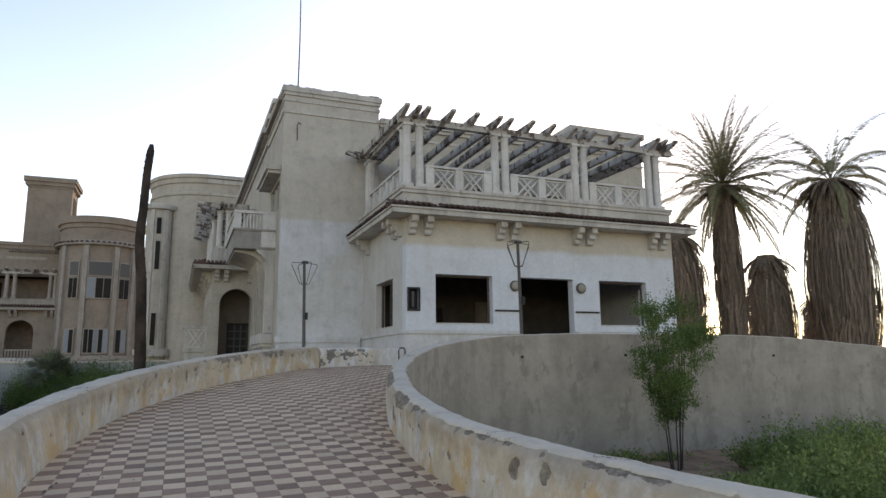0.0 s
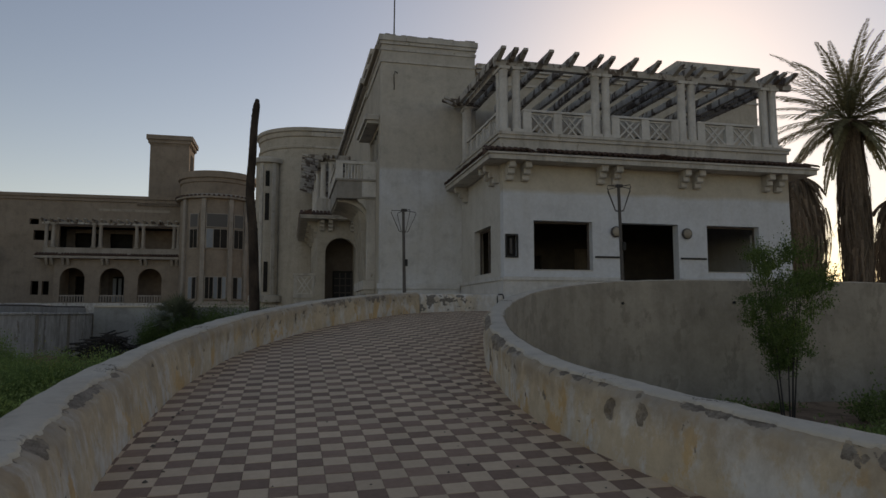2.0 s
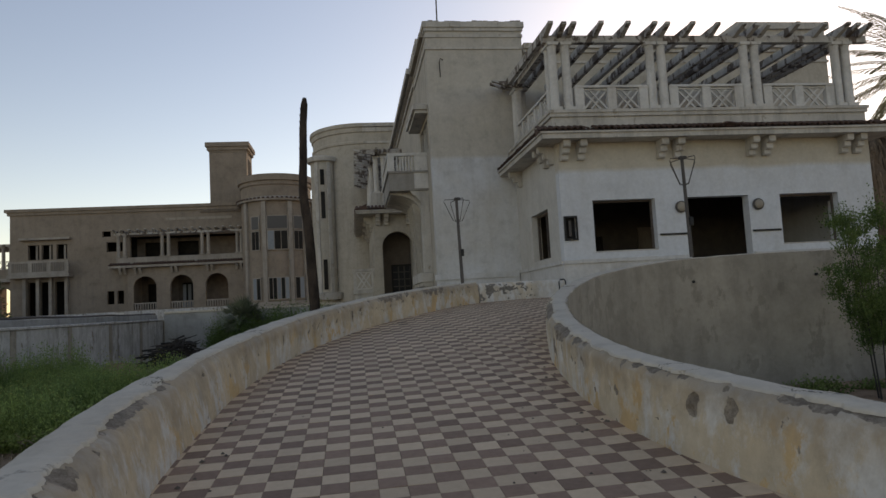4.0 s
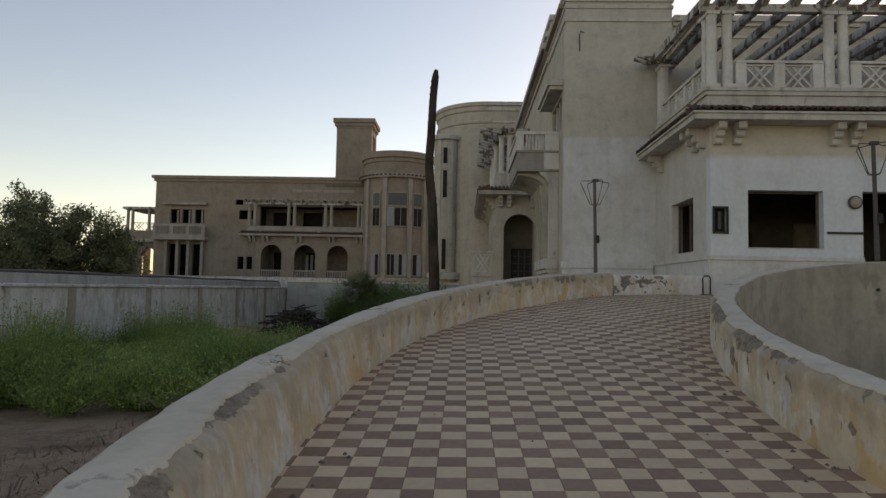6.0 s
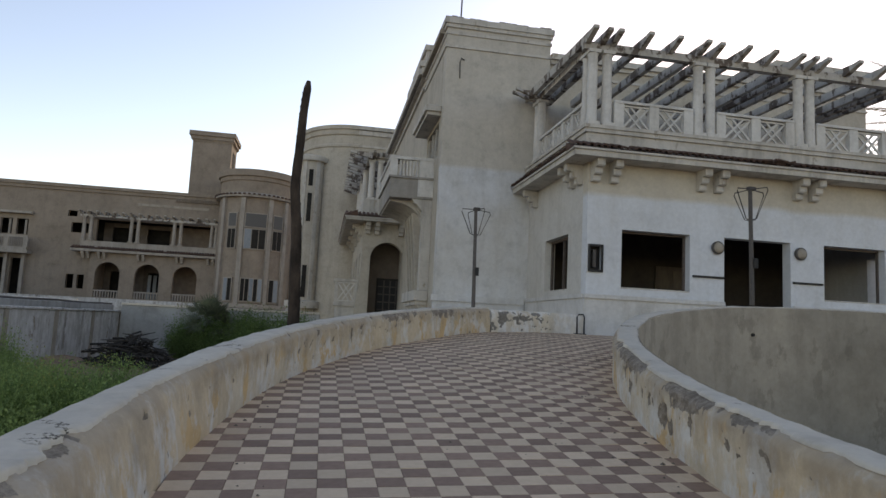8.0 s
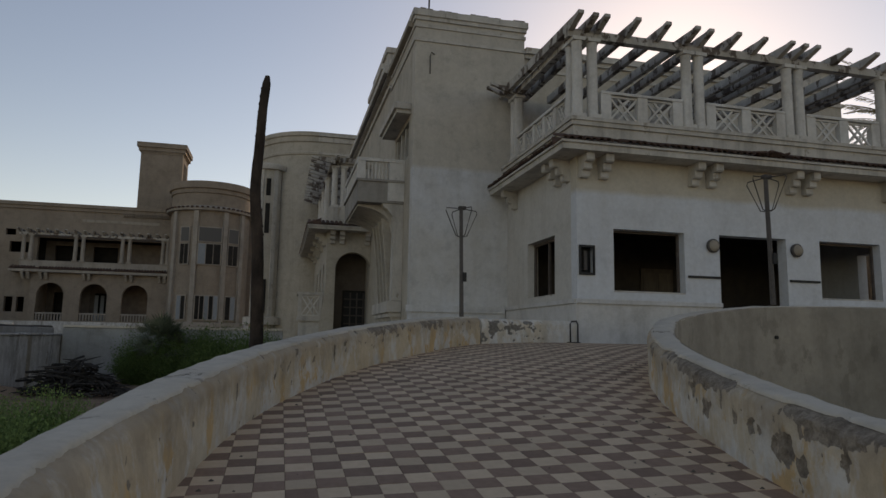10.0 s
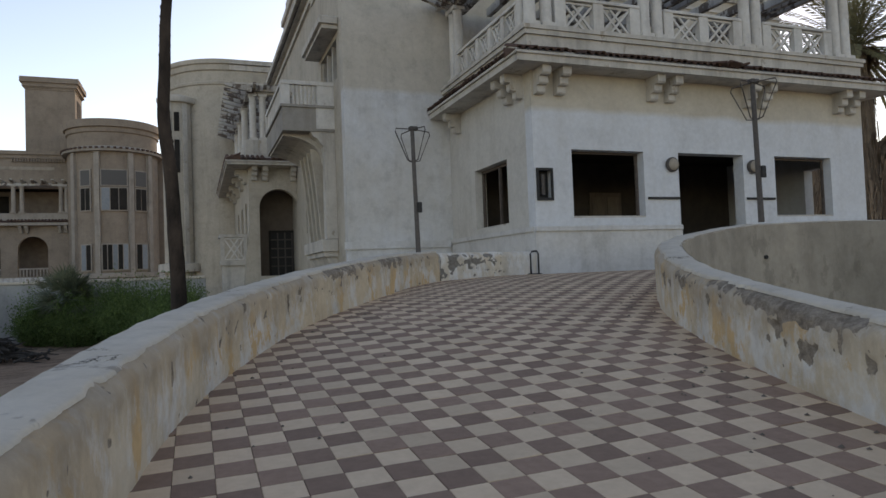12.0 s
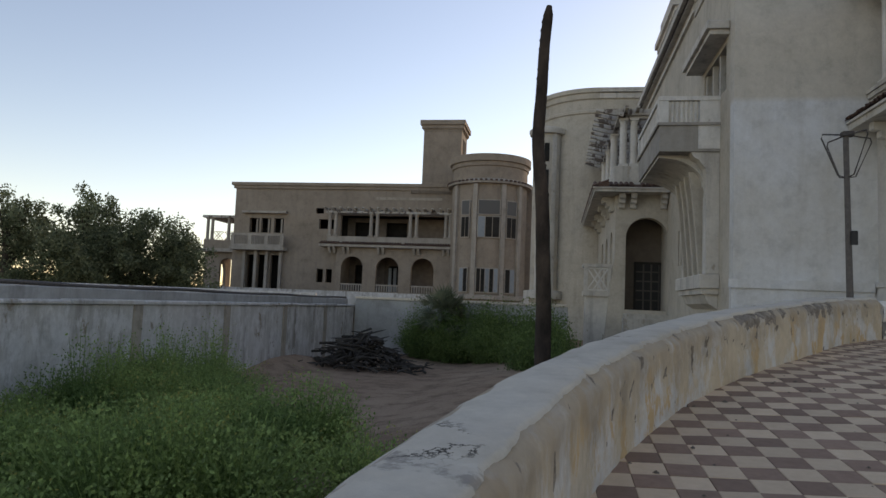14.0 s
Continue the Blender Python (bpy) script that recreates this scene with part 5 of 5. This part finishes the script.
def rdir(rnd, up=0.0):
    v = Vector((rnd.gauss(0, 1), rnd.gauss(0, 1), rnd.gauss(0, 1) + up))
    return v.normalized()


def frond(rnd, base, az, el, ln, droop, leaflets, width, vs, fs, stem, wide=0.035, splay=0.8, sag=0.25):
    """A feathered frond that starts at base, rises at el and droops."""
    pts = []
    p, a = Vector(base), radians(el)
    h = Vector((math.cos(az), math.sin(az), 0))
    n = 12
    for k in range(n + 1):
        pts.append(p.copy())
        p = p + (h * math.cos(a) + Vector((0, 0, math.sin(a)))) * ln / n
        a -= radians(droop) / n * (0.5 + k / n)
    stem.tube(pts, [0.035 * (1 - 0.85 * k / n) for k in range(n + 1)], 4)
    side_ = Vector((-h.y, h.x, 0))
    for k in range(leaflets):
        f = 0.12 + 0.88 * k / leaflets
        i = min(int(f * n), n - 1)
        q = pts[i].lerp(pts[i + 1], f * n - i)
        t = (pts[i + 1] - pts[i]).normalized()
        up = side_.cross(t)
        sz = width * (math.sin(math.pi * min(1, f * 0.85 + 0.12)) * 0.85 + 0.15)
        for sg in (-1, 1):
            d = (t * (1.35 - 0.75 * splay) + side_ * sg * splay + up * rnd.uniform(-0.1, 0.35) + Vector((0, 0, -sag))).normalized()
            leaf(vs, fs, q, d, up, sz * rnd.uniform(0.8, 1.1), wide)


def hang(rnd, top, bulge, skirt, vs, fs):
    """One dry leaf ribbon that hangs down along the bulging skirt of a palm."""
    a, f = rnd.uniform(0, 6.28), rnd.random() ** 0.85 * 0.86
    ln, k = rnd.uniform(0.1, 0.26), len(vs)
    rr, wd = rnd.uniform(0.5, 1.08), rnd.uniform(0.02, 0.075)
    tw = rnd.uniform(-0.7, 0.7)
    sd = Vector((-math.sin(a + tw), math.cos(a + tw), 0)) * wd
    drift = rnd.gauss(0, 0.22)
    for q in range(5):
        g = min(1.0, f + ln * q / 4)
        ro = 0.32 + bulge * math.sin(math.pi * (0.06 + 0.8 * g)) ** 0.8 * rr + (rnd.uniform(-0.05, 0.22) if q == 4 else 0)
        b = a + drift * q / 4 / max(ro, 0.4)
        p = Vector((top[0] + ro * math.cos(b), top[1] + ro * math.sin(b), top[2] + 0.1 - skirt * (f + ln * q / 4)))
        w_ = sd * (1.0 - 0.2 * q)
        vs += [tuple(p - w_), tuple(p + w_)]
    fs += [(k + 2 * q, k + 2 * q + 1, k + 2 * q + 3, k + 2 * q + 2) for q in range(4)]


def palm(at, h, crown, live, dead, skirt, seed, bulge=0.9, spread=105, droop=60, lean=0.0, sag=0.25, name="date_palm", label="tall date palm with a long skirt of dead fronds"):
    rnd = random.Random(seed)
    e = thing(name, label, "palm tree", at, "palms beside the house")
    x, y, z = at
    pts = [(x + lean * f * f, y, z - 0.3 + (h + 0.3) * f) for f in [k / 14 for k in range(15)]]
    P(Solid().tube(pts, [0.36 - 0.1 * k / 14 + 0.03 * (k % 2) for k in range(15)], 12), "trunk", M_BARK, e, smooth=True)
    top = pts[-1]
    if dead:
        core = [(0.3 + 0.8 * bulge * math.sin(math.pi * (0.06 + 0.8 * g)) ** 0.8, top[2] + 0.05 - skirt * g * 0.97) for g in [k / 16 for k in range(17)]]
        P(Solid().lathe(core, top[0], top[1], seg=26), "skirt", M_DEAD, e, "matted dry brown fronds", True)
    for kind, n, mat, nm in (("live", live, M_FROND, "crown"), ("dead", dead, M_DEAD, "dead_fronds")):
        if not n:
            continue
        vs, fs, stem = [], [], Solid()
        for k in range(n):
            az = k * 2.39996 + rnd.uniform(-0.2, 0.2)
            if kind == "live":
                el = 84 - spread * (k / n) ** 0.9 + rnd.uniform(-6, 6)
                frond(rnd, top, az, el, crown * rnd.uniform(0.85, 1.1), droop * rnd.uniform(0.75, 1.2), 80, 0.56, vs, fs, stem, 0.03, 0.7, sag)
            else:
                for q in range(5):
                    hang(rnd, top, bulge, skirt, vs, fs)
                if k % 6 == 0:
                    frond(rnd, top, az, rnd.uniform(-40, 0), (0.8 + 1.2 * bulge) * rnd.uniform(0.8, 1.1), rnd.uniform(60, 85), 30, 0.5, vs, fs, stem, 0.04, 0.35)
        stem.add(vs, fs)
        me = bpy.data.meshes.new(nm)
        me.from_pydata(stem.v, [], stem.f)
        me.materials.append(mat)
        ob = new(nm, me)
        ob.parent = e
        ob.matrix_parent_inverse = Matrix.Translation(-e.location)
        tagged(ob, "grey-green feathery fronds" if kind == "live" else "hanging dry brown fronds", kind="stuff")
    return e


palm((30.3, 30, 0), 12.1, 5.6, 70, 260, 10.8, 1, 0.5, 116, 54)
palm((36.4, 27.5, 0), 12.3, 4.9, 22, 640, 11.6, 2, 1.55, 100, 88, sag=0.55)
palm((34.4, 31, 0), 8.1, 3.6, 0, 320, 7.6, 3, 1.1, label="dead palm stump wrapped in dry brown fronds")
palm((40.0, 30.5, 0), 6.5, 3.8, 0, 260, 6.2, 4, 1.3, label="dead palm stump wrapped in dry brown fronds")
palm((27.6, 31.5, 0), 9.2, 3.6, 0, 300, 6.8, 5, 1.45, label="dead palm with hanging brown fronds beside the house")
palm((28.9, 31.8, 0), 2.7, 1.9, 26, 0, 1.0, 7, 0.2, 110, 70, label="young green palm behind the ramp wall")
palm((42.0, 33.5, 0), 6.0, 3.6, 0, 220, 5.8, 6, 1.2, label="dead palm stump wrapped in dry brown fronds")


def foliage(name, mat, clumps, seed, label, category, leafs, size, parent=None, kind="stuff", stems=True, slim=0.35, root=0.55, loose=0.09):
    """Leaves scattered over uneven clumps (x, y, z, radius, height)."""
    rnd = random.Random(seed)
    vs, fs = [], []
    tw = Solid()
    for (x, y, z, r, h) in clumps:
        n = int(leafs * r * r * max(h, 0.5))
        twigs = []
        for k in range(max(6, int(n / 14))):
            a, d = rnd.uniform(0, 6.28), r * math.sqrt(rnd.random())
            bx, by = x + d * root * math.cos(a), y + d * root * math.sin(a)
            hh = h * rnd.uniform(0.45, 1.08) * (1 - 0.45 * (d / r) ** 2)
            tip = Vector((x + d * math.cos(a) + rnd.gauss(0, 0.06), y + d * math.sin(a) + rnd.gauss(0, 0.06), z + hh))
            b = Vector((bx, by, z))
            twigs.append((b, tip))
            if stems and k % 3 == 0:
                tw.tube([b, b.lerp(tip, 0.5) + Vector((0, 0, 0.05)), tip], [0.012, 0.008, 0.003], 3)
        for k in range(n):
            b, tip = twigs[rnd.randrange(len(twigs))]
            f = rnd.random() ** 0.7
            p = b.lerp(tip, f) + Vector((rnd.gauss(0, loose), rnd.gauss(0, loose), rnd.gauss(0, loose * 0.6)))
            leaf(vs, fs, p, (rdir(rnd, 0.3) + (tip - b).normalized() * 0.7).normalized(), rdir(rnd), size * rnd.uniform(0.5, 1.3), size * slim * rnd.uniform(0.6, 1.2))
    tw.add(vs, fs)
    me = bpy.data.meshes.new(name)
    me.from_pydata(tw.v, [], tw.f)
    me.materials.append(mat)
    ob = new(name, me)
    ob.parent = parent
    return tagged(ob, label, category if parent is None else "", kind=kind)


rnd = random.Random(21)
weeds = []
for k in range(150):
    x, y = rnd.uniform(-9.0, -2.0), rnd.uniform(11.9, 22.5)
    if x > (-2.5 - 0.75 * (y - 15.5) if y > 15.5 else -2.5 - 0.25 * (15.5 - y)):
        continue
    lush = 0.5 + 0.5 * noise.noise(Vector((x * 0.55, y * 0.55, 7)))
    weeds.append((x, y, hill(x, y), rnd.uniform(0.45, 0.7) + 0.35 * lush, rnd.uniform(0.3, 0.6) + 1.0 * lush * min(1.0, (-1.2 - x) / 3)))
for k in range(18):
    weeds.append((rnd.uniform(-9, -7.4), rnd.uniform(12, 24), -0.42, rnd.uniform(0.4, 0.7), rnd.uniform(1.2, 1.9)))
foliage("weeds", M_WEED, weeds, 5, "thick patch of tall bright green weeds", "weeds", 3600, 0.05, slim=0.33, root=0.15, loose=0.055)
tips = [(x, y, z + h * 0.62, r_ * 0.85, h * 0.5) for x, y, z, r_, h in weeds if rnd.random() < 0.4]
foliage("weed_flowers", M_TIP, tips, 15, "small yellow flower heads on the weeds", "weeds", 420, 0.035, stems=False, slim=0.3)
dry = [(rnd.uniform(-4.5, -1.9), rnd.uniform(6.0, 13), -0.2, rnd.uniform(0.2, 0.4), rnd.uniform(0.1, 0.3)) for _ in range(70)]
foliage("dry_grass", M_DEAD, dry, 6, "thin dry grass beside the ramp wall", "grass", 1200, 0.09, slim=0.06)
far = []
for k in range(95):
    f, d = rnd.random(), rnd.random()
    far.append((-6.6 + 6.0 * f + rnd.gauss(0, 0.2), 34.6 - 4.6 * f + 2.6 * d, -0.4, rnd.uniform(0.6, 1.0), rnd.uniform(1.9, 2.8) * (0.75 + 0.25 * d)))
far += [(rnd.uniform(-1.9, -0.4), rnd.uniform(26.5, 30), -0.4, rnd.uniform(0.5, 0.8), rnd.uniform(1.3, 2.0)) for _ in range(14)]
foliage("shrubs", M_SHRUB, far, 7, "lush green shrubs before the terrace wall", "shrubs", 900, 0.085, slim=0.3, root=0.2)
low = []
for k in range(62):
    x, y = rnd.uniform(7.6, 14), rnd.uniform(3.0, 8.8)
    low.append((x, y, -0.88, rnd.uniform(0.5, 0.95), rnd.uniform(0.65, 1.15) + 0.11 * (x - 7.6)))
low += [(rnd.uniform(12.6, 19), rnd.uniform(8.6, 13.2), -0.88, rnd.uniform(0.5, 0.9), rnd.uniform(0.6, 1.4)) for _ in range(50)]
low += [(rnd.uniform(8.2, 13.5), rnd.uniform(8.2, 11.5), -0.9, rnd.uniform(0.3, 0.6), rnd.uniform(0.12, 0.4)) for _ in range(50)]
low += [(rnd.uniform(8.5, 12.8), rnd.uniform(13.6, 14.6), -0.9, rnd.uniform(0.25, 0.45), rnd.uniform(0.2, 0.55)) for _ in range(16)]
foliage("court_plants", M_WEED2, low, 8, "leafy green plants covering the sunken court", "plants", 1500, 0.075, slim=0.34, root=0.15, loose=0.06)


def tall_shrub(at, seed):
    rnd = random.Random(seed)
    e = thing("tall_shrub", "slender leafy green shrub growing from the court", "shrub", at)
    x, y, z = at
    for k in range(8):
        a, o = rnd.uniform(0, 6.28), rnd.uniform(0.2, 0.55)
        c, q = math.cos(a), math.sin(a)
        P(Solid().tube([(x + 0.12 * c, y + 0.12 * q, z - 0.1), (x + (0.12 + o * 0.3) * c, y + (0.12 + o * 0.3) * q, z + 1.1), (x + (0.1 + o) * c, y + (0.1 + o) * q, z + rnd.uniform(3.0, 3.9))], [0.02, 0.014, 0.005], 6), "stem", M_STICK, e)
    cl = []
    for _ in range(80):
        h = rnd.random() ** 0.75
        o = 0.1 + (0.45 + 0.4 * rnd.random()) * math.sin(math.pi * min(1.0, 0.04 + 0.7 * h))
        a = rnd.uniform(0, 6.28)
        d = o * math.sqrt(rnd.random()) * 1.15
        cl.append((x + d * math.cos(a), y + d * math.sin(a), z + 0.85 + 2.9 * h, rnd.uniform(0.1, 0.3), rnd.uniform(0.2, 0.9)))
    ob = foliage("crown", M_SHRUB, cl, seed, "dense small green leaves", "", 9000, 0.055, slim=0.3, loose=0.07)
    ob.parent = e
    ob.matrix_parent_inverse = Matrix.Translation(-e.location)


tall_shrub((11.3, 13.2, -0.88), 31)


def fan_palm(at, seed):
    rnd = random.Random(seed)
    e = thing("fan_palm", "small grey-green fan palm before the terrace wall", "palm tree", at)
    x, y, z = at
    P(Solid().tube([(x, y, z - 0.6), (x, y, z + 0.9)], [0.2, 0.18], 10), "trunk", M_BARK, e)
    vs, fs = [], []
    for k in range(58):
        a, el = rnd.uniform(0, 6.28), rnd.uniform(-0.5, 1.5)
        d = Vector((math.cos(a) * math.cos(el), math.sin(a) * math.cos(el), math.sin(el)))
        c = Vector((x, y, z + 1.35)) + d * rnd.uniform(0.35, 0.95)
        s1 = d.cross(Vector((0, 0, 1))).normalized()
        s2, w_ = s1.cross(d), rnd.uniform(-1.3, 1.3)
        s1 = s1 * math.cos(w_) + s2 * math.sin(w_)
        for q in range(13):
            g = (q - 6) / 6 * 1.2
            leaf(vs, fs, c, (d * math.cos(g) + s1 * math.sin(g) + Vector((0, 0, -0.1))).normalized(), s1.cross(d), 0.72 * (1 - 0.2 * abs(g)) * rnd.uniform(0.8, 1.1), 0.03)
    me = bpy.data.meshes.new("crown")
    me.from_pydata(vs, [], fs)
    me.materials.append(M_FAN)
    ob = new("crown", me)
    ob.parent = e
    ob.matrix_parent_inverse = Matrix.Translation(-e.location)
    tagged(ob, kind="stuff")


fan_palm((-4.85, 34.0, -0.1), 12)


def branch_pile():
    rnd = random.Random(17)
    s = Solid()
    for k in range(280):
        a = rnd.uniform(0, 6.28)
        cx, cy = -6.9 + rnd.gauss(0, 0.85), 29.6 + rnd.gauss(0, 0.55)
        top = max(0.05, 1.15 * math.exp(-((cx + 6.9) ** 2 / 1.2 + (cy - 29.6) ** 2 / 0.8)))
        z = rnd.uniform(0.0, top)
        ln, el = rnd.uniform(0.6, 1.6), rnd.uniform(-0.2, 0.45)
        d = Vector((math.cos(a) * math.cos(el), math.sin(a) * math.cos(el), math.sin(el)))
        p = Vector((cx, cy, z - 0.38))
        s.tube([p - d * ln * 0.5 * (1 if z > 0.3 else 0.2), p + Vector((0, 0, 0.06)), p + d * ln * 0.5], [0.045, 0.035, 0.012], 5)
    tagged(s.part("branch_pile", M_STICK), "heap of dead grey branches by the yard wall", "branches", kind="stuff")


branch_pile()


def tree(at, h, spread, seed, slim=False):
    rnd = random.Random(seed)
    e = thing("tree", "dark leafy tree with an uneven crown behind the wall", "tree", at, "trees behind the garden wall")
    x, y, z = at
    P(Solid().tube([(x, y, z - 0.2), (x + 0.1, y, z + h * 0.4), (x, y, z + h * 0.85)], [0.28, 0.2, 0.05], 8), "trunk", M_BARK, e)
    vs, fs = [], []
    for k in range(20 if not slim else 15):
        a = rnd.uniform(0, 6.28)
        f = rnd.uniform(0.08, 0.95)
        r = spread * (1.1 - 0.75 * f) * rnd.uniform(0.5, 1.1)
        tip = Vector((x + r * math.cos(a), y + r * math.sin(a), z + h * min(1.0, f + 0.14)))
        b = Vector((x, y, z + h * f * 0.7))
        P(Solid().tube([b, b.lerp(tip, 0.5) + Vector((0, 0, 0.2)), tip], [0.09, 0.06, 0.02], 5), "limb", M_BARK, e)
        for c in range(7):
            q = b.lerp(tip, rnd.uniform(0.45, 1.12)) + Vector((rnd.gauss(0, 0.7), rnd.gauss(0, 0.7), rnd.gauss(0, 0.55)))
            rad_ = rnd.uniform(0.4, 0.85)
            for _ in range(95):
                leaf(vs, fs, q + rdir(rnd) * rad_ * rnd.random() ** 0.5, rdir(rnd, 0.3), rdir(rnd), rnd.uniform(0.14, 0.3), 0.06)
    me = bpy.data.meshes.new("crown")
    me.from_pydata(vs, [], fs)
    me.materials.append(M_TREE)
    ob = new("crown", me)
    ob.parent = e
    ob.matrix_parent_inverse = Matrix.Translation(-e.location)
    tagged(ob, "many small dark leaves", kind="stuff")


for k, (x, y, h, sp, sl) in enumerate(((-31, 47, 9.0, 3.6, False), (-36, 46, 8.0, 3.4, False), (-29.2, 50, 8.2, 2.2, True), (-27.3, 50, 7.8, 1.9, True), (-41, 46, 8.4, 3.6, False), (-33.5, 52, 8.0, 3.2, False), (-26.2, 51, 5.6, 1.3, True), (-30.3, 46.5, 6.0, 2.4, False), (-45, 52, 9.0, 3.6, False))):
    tree((x, y, -0.42), h * 0.92, sp, 40 + k, sl)


# ---- wear on the walls ----
M_MORTAR = varied("bare_mortar", (0.20, 0.16, 0.125), (0.11, 0.09, 0.075), 1.0, 14, bump_by=1.0, spread=0.2)
WR = bpy.data.objects["wall_ramp_right"]
for x, y, z in ((8.28, 14.96, 1.79), (6.6, 14.62, 1.5), (16.8, 14.96, 1.78), (11.6, 15.16, 1.82), (18.9, 14.4, 1.6)):
    Solid().tube([(x, y + 0.13, z), (x, y + 0.3, z)], 0.035, 10).part("drain_hole", M_BLACK, WR, "small dark drain pipe mouth")
e = thing("hanging_cable", "short dark cable hanging on the tower wall", "cable", (4.3, 26.0, 10.5))
P(Solid().tube([(4.34, 26.03, 11.3), (4.22, 26.0, 11.36), (4.18, 26.02, 11.2), (4.2, 26.03, 10.6)], 0.018, 6), "cable", M_BLACK, e)


def debris():
    rnd = random.Random(77)
    s = Solid()
    for k in range(300):
        i = rnd.randrange(20, 84)
        right = rnd.random() < 0.6
        a = abs(rnd.gauss(0, 0.10)) if rnd.random() < 0.7 else rnd.random() * 0.9
        a = 0.03 + min(a, 0.94)
        p = RIGHT[i] * (1 - a) + LEFT[i] * a if right else LEFT[i] * (1 - a) + RIGHT[i] * a
        r = rnd.uniform(0.004, 0.014) * (1.7 if a < 0.1 else 1.0)
        c = Vector((p[0] + rnd.uniform(-0.1, 0.1), p[1] + rnd.uniform(-0.1, 0.1), 0))
        z, inside = floor_at(c.x, c.y)
        if not inside:
            continue
        c.z = z + 0.006
        vs = [c + Vector((r * math.cos(g) * rnd.uniform(0.7, 1.3), r * math.sin(g) * rnd.uniform(0.7, 1.3), 0)) for g in [1.05 * q for q in range(6)]] + [c + Vector((0, 0, r * 0.8))]
        s.add(vs, [(q, (q + 1) % 6, 6) for q in range(6)])
    tagged(s.part("debris", M_MORTAR), "crumbled plaster and grit on the tiles", "debris", kind="stuff")


debris()


# ---- paving tiles ----
def tile_mesh(name, mat):
    s = Solid()
    a, b, c = 0.0990, 0.0962, 0.002
    vs = [(sx * a, sy * a, -0.02) for sx, sy in ((-1, -1), (1, -1), (1, 1), (-1, 1))] + [(sx * a, sy * a, 0.002) for sx, sy in ((-1, -1), (1, -1), (1, 1), (-1, 1))] + [(sx * b, sy * b, 0.002 + c) for sx, sy in ((-1, -1), (1, -1), (1, 1), (-1, 1))]
    fs = [(8, 9, 10, 11)] + [(k, (k + 1) % 4, 4 + (k + 1) % 4, 4 + k) for k in range(4)] + [(4 + k, 4 + (k + 1) % 4, 8 + (k + 1) % 4, 8 + k) for k in range(4)]
    s.add(vs, fs)
    return s


def pave():
    rnd = random.Random(2)
    near = [tile_mesh("t", None).mesh("tile", m) for m in (M_LIGHT, M_BROWN)]
    far_s = [Solid(), Solid()]
    proto = tile_mesh("t", None)
    count = 0
    for j in range(-20, 104):
        for i in range(-9, 56):
            x, y = -0.02 + 0.2 * i, 0.05 + 0.2 * j
            z, inside = floor_at(x, y)
            if not inside:
                continue
            zx, okx = floor_at(x + 0.1, y)
            zy, oky = floor_at(x, y + 0.1)
            gx = (zx - z) / 0.1 if okx else 0.0
            gy = (zy - z) / 0.1 if oky else 0.0
            if abs(gx) > 0.3 or abs(gy) > 0.3:
                gx = gy = 0.0
            nrm = Vector((-gx + rnd.gauss(0, 0.006), -gy + rnd.gauss(0, 0.006), 1)).normalized()
            m = Matrix.Translation((x, y, z + rnd.uniform(-0.002, 0.002))) @ Vector((0, 0, 1)).rotation_difference(nrm).to_matrix().to_4x4()
            c = (i + j) % 2
            if 40 <= j <= 56 and count < 300:
                ob = new("tile", near[c])
                ob.matrix_world = m
                ob.parent = PAVE
                count += 1
            else:
                far_s[c].add(proto.v, proto.f, m)
    for s, mat in zip(far_s, (M_LIGHT_I, M_BROWN_I)):
        me = bpy.data.meshes.new("tiles")
        me.from_pydata(s.v, [], s.f)
        me.materials.append(mat)
        ob = new("tiles", me)
        ob.parent = PAVE
        tagged(ob, kind="stuff")


pave()
